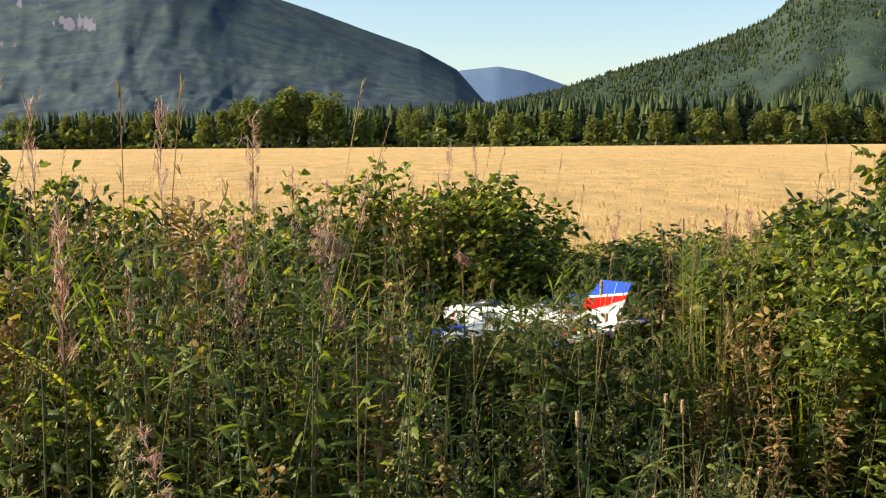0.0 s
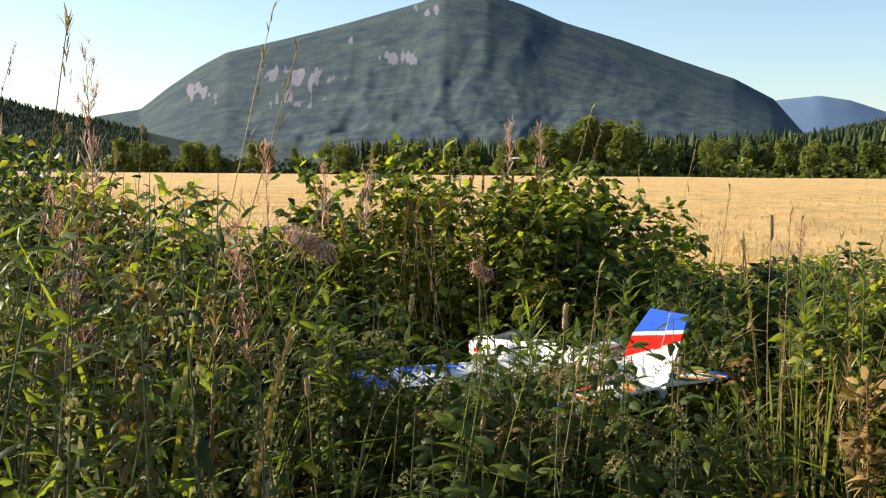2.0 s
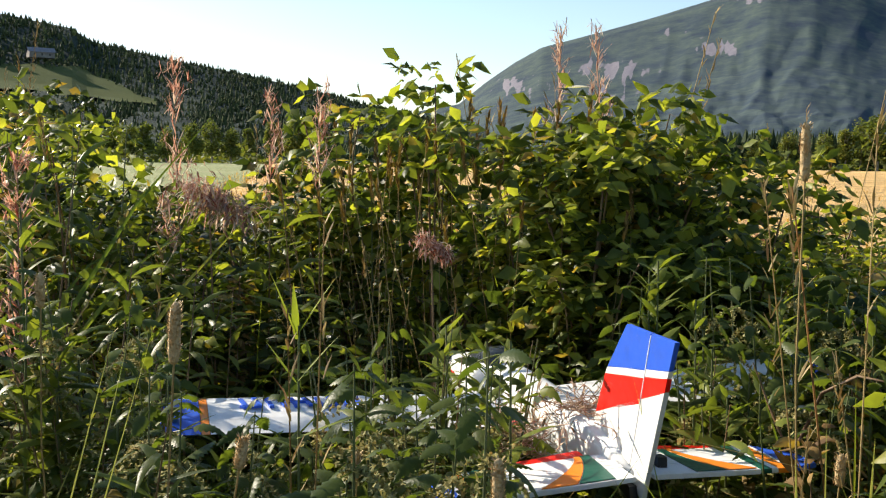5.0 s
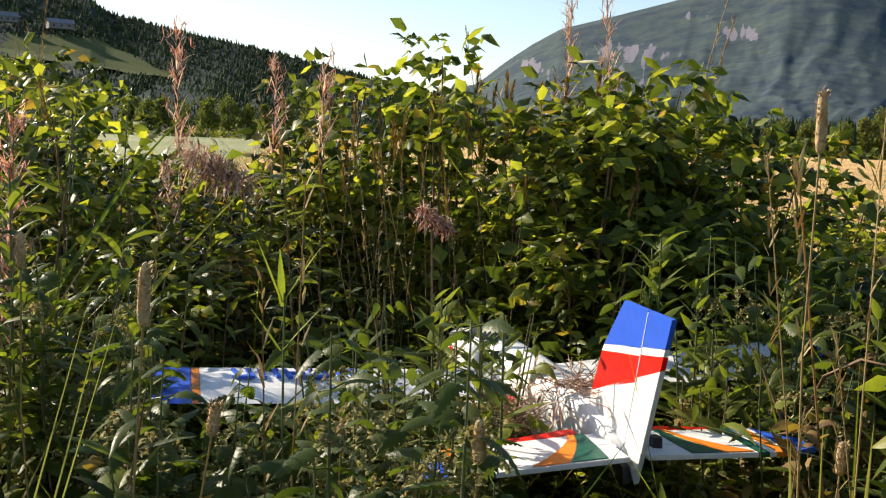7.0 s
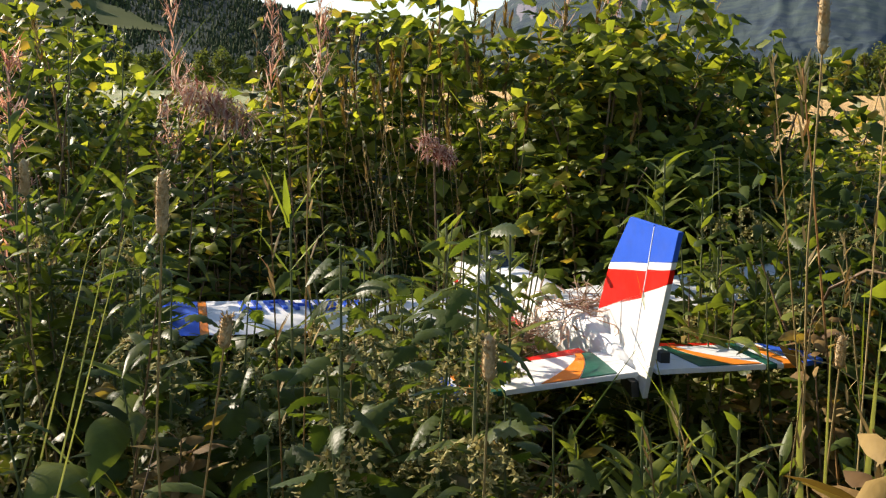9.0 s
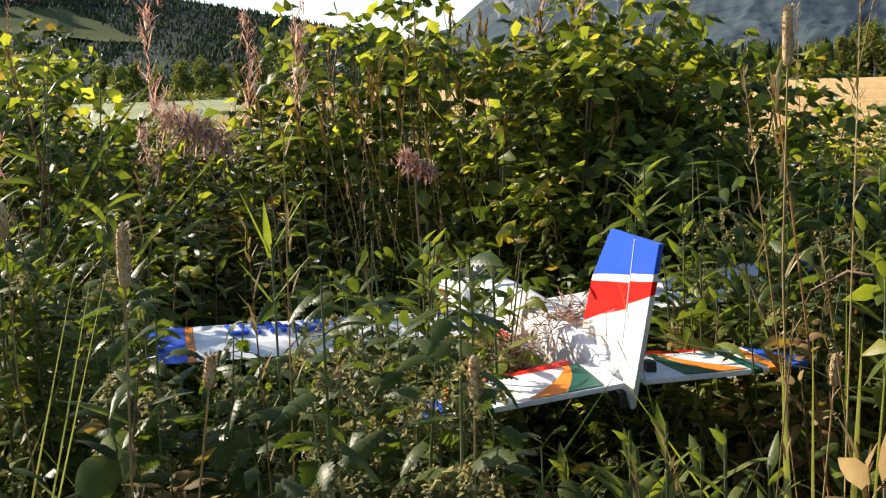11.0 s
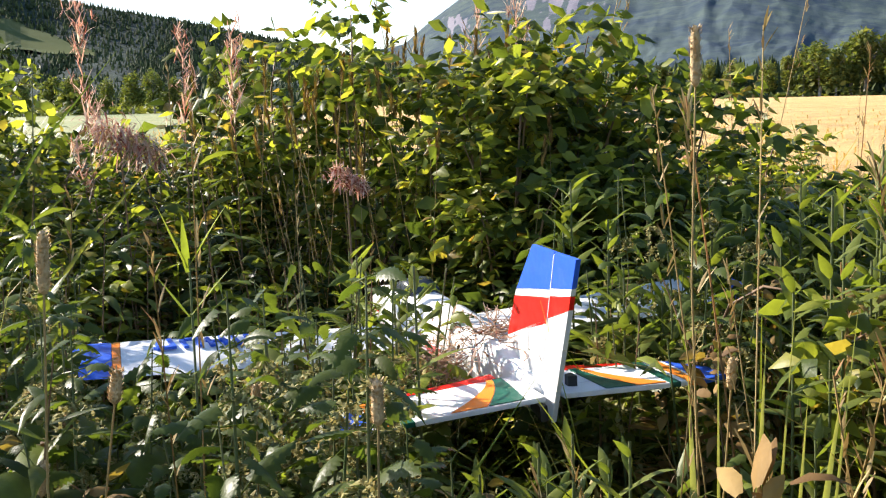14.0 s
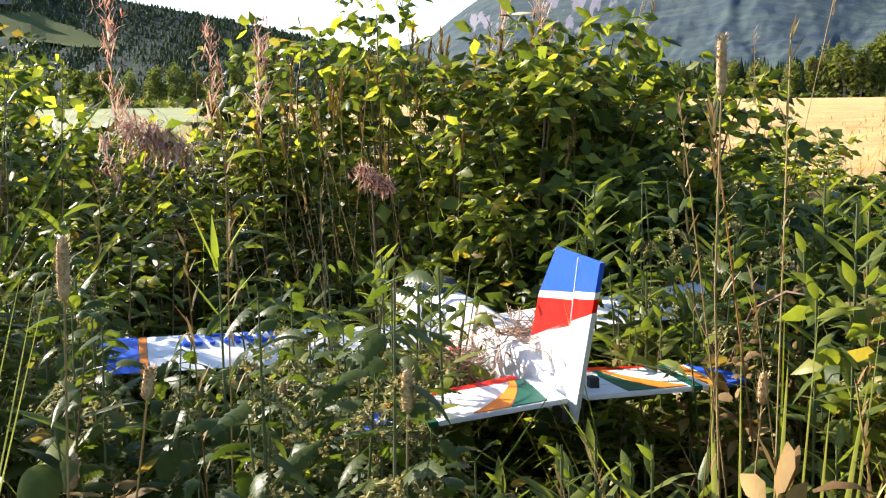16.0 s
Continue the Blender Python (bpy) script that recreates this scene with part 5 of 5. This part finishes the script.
def sky_grass():
    """Thin dark seeding straws that stand above the hedge."""
    rng = random.Random(14)
    first = None
    for k in range(44):
        x, y = (rng.gauss(-0.14, 0.17) if k % 4 else rng.uniform(-0.9, 0.55)), rng.uniform(5.9, 6.4)
        m = pose(x, y, ground_z(x, y), rng.uniform(-9, 9), rng.uniform(-9, 9), rng.uniform(0, 360)) @ Matrix.Diagonal((1, 1, rng.uniform(0.92, 1.05) * (canopy(x, y) + 0.40) / 1.75, 1))
        if first is None:
            first = new("seeding_straw")
            st, hd = Soup(), Soup()
            st.tube([Vector((0, 0, 0)), Vector((0.02, 0, 1.0)), Vector((0.06, 0.01, 1.75))], [0.0016, 0.0013, 0.0009], 4)
            for q in range(26):
                s = 1.66 + 0.09 * q / 26
                a = q * 2.2
                hd.leaf(Vector((0.06, 0.01, s)), Vector((math.cos(a) * 0.3, math.sin(a) * 0.3, 1)), 0.03, 0.006, 0.2, 0.2, n=2, shape=(0.5, 1, 0.1))
            part("stalk", st.mesh("stalk", STRAW), first)
            tagged(part("ear", hd.mesh("ear", DRYHERB), first, "narrow brown ear"), kind="stuff")
            tagged(first, "thin seeding grass straw standing above the hedge", "grass", group="straws above the hedge")
            first.matrix_basis = m
        else:
            copy_thing(first, m)


sky_grass()

def leafy_nettle(x, y, top, seed):
    """A nettle close to the walker, leaf by leaf."""
    rng = random.Random(seed)
    root = new("nettle")
    gz = ground_z(x, y)
    h = top - gz
    bend = Vector((rng.uniform(-0.07, 0.07), rng.uniform(-0.07, 0.07), 0))
    at = lambda s: Vector((0, 0, h * s)) + bend * s * s
    st = Soup()
    st.tube([at(k / 6) for k in range(7)], [0.0042, 0.004, 0.0038, 0.0034, 0.003, 0.0022, 0.001], 6)
    part("stem", st.mesh("stem", STEM), root)
    turn = rng.uniform(0, 3)
    n = 16
    for i in range(n):
        s = 0.36 + 0.635 * i / (n - 1)
        big = 0.112 * (1.0 - 0.58 * max(0, s - 0.5) / 0.5)
        for q in (0, math.pi):
            a = turn + i * math.pi / 2 + q + rng.uniform(-0.25, 0.25)
            out = Vector((math.cos(a), math.sin(a), rng.uniform(-0.5, 0.7)))
            lf = Soup()
            b = at(s) + out * 0.02
            lf.tube([at(s), b], [0.0013, 0.001], 3)
            lf.leaf(b, out, big * rng.uniform(0.9, 1.25), big * rng.uniform(0.50, 0.62), rng.uniform(0.3, 1.8), rng.uniform(0.2, 0.55), n=13,
                    shape=(0.22, 0.90, 0.62, 1.0, 0.68, 0.95, 0.60, 0.82, 0.48, 0.64, 0.34, 0.42, 0.16, 0.02), roll=rng.uniform(-0.8, 0.8))
            part("leaf", lf.mesh("leaf", NETTLE), root)
        if 0.55 < s < 0.97 and i % 2:
            fl = Soup()
            for _ in range(9):
                a = rng.uniform(0, 6.28)
                p, d = at(s), Vector((math.cos(a), math.sin(a), 0.1))
                for k in range(8):
                    p = p + d * 0.0062 + Vector((0, 0, -0.0017 * k))
                    for _ in range(3):
                        fl.leaf(p, Vector((rng.gauss(0, 1), rng.gauss(0, 1), rng.gauss(0, 1))), 0.0075, 0.0065, 0, 0.2, n=1, shape=(1, 0.4))
            tagged(part("inflorescence", fl.mesh("inflorescence", BLOOM), root, "pale yellowish flower strings"), kind="stuff")
    root.matrix_world = pose(x, y, gz)
    return tagged(root, "tall stinging nettle hung with pale yellowish flower clusters", "nettle", group="weeds of the ditch")


for _k, (_x, _y, _t) in enumerate(((0.805, 4.455, 0.97), (0.948, 4.49, 0.985), (0.747, 4.66, 0.89), (0.69, 4.45, 0.70), (0.87, 4.42, 0.83), (0.58, 4.80, 0.86), (0.64, 4.70, 0.92), (0.50, 4.90, 0.80), (0.72, 4.82, 0.90), (0.52, 4.72, 0.74),
                                   (0.42, 5.08, 0.66), (0.66, 4.95, 0.88), (0.60, 5.06, 0.84), (0.22, 4.62, 0.72), (0.40, 4.55, 0.74), (0.98, 4.66, 0.74), (0.78, 4.73, 0.80), (0.72, 4.72, 0.83), (0.83, 4.78, 0.74), (0.30, 4.56, 0.86), (0.26, 4.64, 0.86), (0.20, 4.72, 0.84), (0.27, 4.76, 0.80), (0.36, 4.68, 0.80), (0.62, 4.62, 0.78), (0.60, 4.90, 0.84), (0.54, 5.00, 0.82), (0.92, 5.58, 0.84), (0.80, 5.52, 0.80), (0.99, 5.47, 0.86), (1.04, 5.42, 0.82))):
    leafy_nettle(_x, _y, _t, 300 + _k)


def broad_herb(x, y, top, seed, count=16, length=0.10):
    """A leafy shoot with a whorled head of pointed leaves, leaf by leaf."""
    rng = random.Random(seed)
    root = new("leafy_shoot")
    gz = ground_z(x, y)
    h = top - gz
    st = Soup()
    st.tube([Vector((0, 0, 0)), Vector((0.01, 0.005, h * 0.5)), Vector((0, 0, h))], [0.004, 0.0034, 0.002], 6)
    part("stem", st.mesh("stem", STEM), root)
    for i in range(count):
        s = 0.72 + 0.28 * i / count
        a = i * 2.4
        lf = Soup()
        L = length * rng.uniform(0.75, 1.15) * (1.1 - 0.5 * i / count)
        lf.leaf(Vector((0, 0, h * s)), Vector((math.cos(a), math.sin(a), 0.25 + 1.2 * i / count)), L, L * 0.24, rng.uniform(0.4, 1.2), 0.3, n=6, shape=(0.2, 0.7, 1.0, 0.95, 0.7, 0.4, 0.02), roll=rng.uniform(-0.4, 0.4))
        part("leaf", lf.mesh("leaf", HERB), root)
    root.matrix_world = pose(x, y, gz)
    return tagged(root, "leafy green shoot with a whorl of pointed leaves", "herb", group="weeds of the ditch")


for _k, (_x, _y, _t) in enumerate(((1.117, 4.783, 0.72), (1.03, 4.785, 0.70), (1.20, 4.70, 0.69), (0.92, 4.80, 0.66), (1.08, 4.66, 0.67), (0.67, 5.03, 0.90), (0.58, 5.1, 0.88), (0.85, 5.50, 0.84), (0.94, 5.52, 0.80), (-0.2, 4.7, 1.10), (1.105, 4.70, 0.775), (1.163, 4.735, 0.765), (1.05, 4.72, 0.75), (0.90, 5.45, 0.78),
                                   (1.29, 5.31, 1.02), (1.25, 5.16, 0.90), (1.36, 5.42, 1.08), (1.30, 5.62, 0.98), (1.12, 5.62, 0.90), (1.42, 5.20, 1.02))):
    broad_herb(_x, _y, _t, 400 + _k, 16, 0.10 if _x > 0.9 or _y > 5 else 0.12)


_r = random.Random(91)
for _k in range(46):
    _x, _y = _r.uniform(1.22, 2.1), _r.uniform(4.95, 6.4)
    broad_herb(_x, _y, _r.uniform(0.80, 1.12), 500 + _k, 22, _r.uniform(0.09, 0.13))
for _k in range(58):
    _a, _b = _r.uniform(0.30, 0.50), _r.choice((-1, 1)) * _r.uniform(0.14, 1.05)
    _x, _y = PLANE_AT.x - 0.757 * _a - 0.654 * _b, PLANE_AT.y + 0.654 * _a - 0.757 * _b
    _t = _r.uniform(0.80, 1.0) if _b < 0 or _b > 0.76 else _r.uniform(0.80, 0.92) if _b < 0.42 else _r.uniform(0.58, 0.68)
    if _k % 2:
        leafy_nettle(_x, _y, _t, 600 + _k)
    else:
        broad_herb(_x, _y, _t, 600 + _k, 22, 0.11)

# growth that half hides the wing tips
for _k, (_a, _b, _f, _up) in enumerate(((0.72, 0.90, 0.80, 0.04), (0.62, 0.80, 0.72, 0.02), (0.80, 0.98, 0.84, 0.06), (0.70, 0.38, 0.74, 0.03), (0.66, 0.28, 0.80, 0.0), (0.74, -0.86, 0.76, 0.05), (0.66, -0.72, 0.80, 0.04), (0.82, -0.92, 0.84, 0.06), (0.60, -0.56, 0.84, 0.02))):
    _x, _y = PLANE_AT.x - 0.757 * _a - 0.654 * _b, PLANE_AT.y + 0.654 * _a - 0.757 * _b
    _x, _y, _t = 1.55 + (_x - 1.55) * _f, 3.57 + (_y - 3.57) * _f, 1.19 + (0.62 - 1.19) * _f + _up + 0.05
    if over_plane(_x, _y) > -0.03:
        continue
    (leafy_nettle if _k % 2 else broad_herb)(_x, _y, _t, 700 + _k)
for _k, (_x, _y, _t) in enumerate(((1.20, 5.16, 0.63), (1.06, 4.76, 0.68), (1.30, 5.10, 0.68), (1.16, 4.92, 0.66), (1.02, 4.90, 0.62))):
    broad_herb(_x, _y, _t, 720 + _k, 20, 0.10)


def dock(x, y, top, seed):
    """A low herb with long broad leaves on stalks."""
    rng = random.Random(seed)
    root = new("dock_plant")
    gz = ground_z(x, y)
    h = top - gz
    st = Soup()
    st.tube([Vector((0, 0, 0)), Vector((0.01, 0, h * 0.5)), Vector((0, 0.01, h * 0.85))], [0.006, 0.005, 0.003], 6)
    part("stem", st.mesh("stem", STEM), root)
    for i in range(11):
        a = i * 2.4 + rng.uniform(-0.3, 0.3)
        lf = Soup()
        L = rng.uniform(0.13, 0.20)
        base = Vector((0, 0, h * (0.50 + 0.40 * i / 11)))
        out = Vector((math.cos(a), math.sin(a), rng.uniform(0.3, 0.9)))
        lf.leaf(base, out, L, L * rng.uniform(0.30, 0.38), rng.uniform(0.9, 1.9), 0.3, n=9, shape=(0.06, 0.30, 0.80, 0.95, 1.0, 0.96, 0.85, 0.62, 0.32, 0.02), roll=rng.uniform(-0.5, 0.5))
        part("leaf", lf.mesh("leaf", NETTLE), root)
    root.matrix_world = pose(x, y, gz)
    return tagged(root, "dock plant with long broad drooping green leaves", "herb", group="weeds of the ditch")


for _k, (_x, _y, _t) in enumerate(((0.44, 4.38, 0.80), (0.34, 4.52, 0.82), (0.25, 4.70, 0.82), (0.32, 4.78, 0.76), (0.44, 4.72, 0.70), (0.58, 4.46, 0.70))):
    dock(_x, _y, _t, 800 + _k)


def bare_twig():
    """A dead forked twig that leans over the growth beside the tail."""
    root = new("dead_twig")
    s = Soup()
    s.tube([Vector((0, 0, 0)), Vector((-0.02, 0, 0.5)), Vector((0.02, 0, 1.0)), Vector((0.07, 0, 1.13)), Vector((0.13, 0.0, 1.17)), Vector((0.18, 0, 1.165))], [0.005, 0.0045, 0.004, 0.0035, 0.003, 0.002], 6)
    s.tube([Vector((0.02, 0, 1.0)), Vector((-0.03, 0.01, 1.10)), Vector((-0.06, 0.01, 1.17))], [0.003, 0.0025, 0.001], 5)
    part("branch", s.mesh("branch", REDSTEM), root)
    root.matrix_world = pose(1.0, 5.46, -0.34)
    tagged(root, "dead brown forked twig beside the tail", "twig")


bare_twig()


def pale_leaf(at, turn):
    """A bleached, curled leaf."""
    lf = Soup()
    lf.leaf(Vector((0, 0, 0)), Vector((1, 0, 0.25)), 0.075, 0.034, 0.6, 0.4, n=6, shape=(0.2, 0.8, 1, 0.9, 0.7, 0.4, 0.05))
    ob = new("bleached_leaf", lf.mesh("bleached_leaf", PALE))
    ob.matrix_world = pose(*at, 0, 0, turn)
    tagged(ob, "bleached whitish curled leaf caught in the weeds", "leaf")


PALE = leaf_mat("bleached_leaf", (0.62, 0.60, 0.54), (0.70, 0.68, 0.62), (0.78, 0.76, 0.70), trans=0.3, rough=0.7, old=(0.6, 0.56, 0.5))
pale_leaf((-0.03, 6.55, 1.44), 20)
pale_leaf((0.98, 5.58, 0.72), 80)

HEADS = [
    timothy(1.315, 0.068, (0.03, 0.02), (0.636, 4.285, -0.34)),
    timothy(1.17, 0.050, (0.0, 0.0), (0.97, 4.51, -0.34)),
    timothy(1.53, 0.078, (-0.02, 0.01), (1.21, 4.92, -0.35)),
    timothy(1.12, 0.045, (0.02, 0.0), (1.20, 4.98, -0.35)),
]
STRAWS = random.Random(17)
for _k in range(26):
    _x, _y = STRAWS.uniform(-1.2, 2.2), STRAWS.uniform(2.5, 4.7)
    if path_gap(_x, _y) > 0.35 and corridor(_x, _y) > 0.25:
        timothy((canopy(_x, _y) - ground_z(_x, _y)) * STRAWS.uniform(0.85, 1.15), STRAWS.uniform(0.03, 0.06), (STRAWS.uniform(-0.2, 0.2), STRAWS.uniform(-0.2, 0.2)), (_x, _y, ground_z(_x, _y)))


def motions():
    """A breath of wind in the two free-standing seed heads."""
    for k, ob in enumerate(HEADS):
        m = ob.matrix_world.copy()
        rows = []
        for i in range(17):
            sway = 1.1 * math.sin(i * 1.3 + k * 2.0)
            rows.append((float(i), m @ pose(0, 0, 0, sway, 0.6 * sway, 0)))
        walk(ob, rows)


motions()
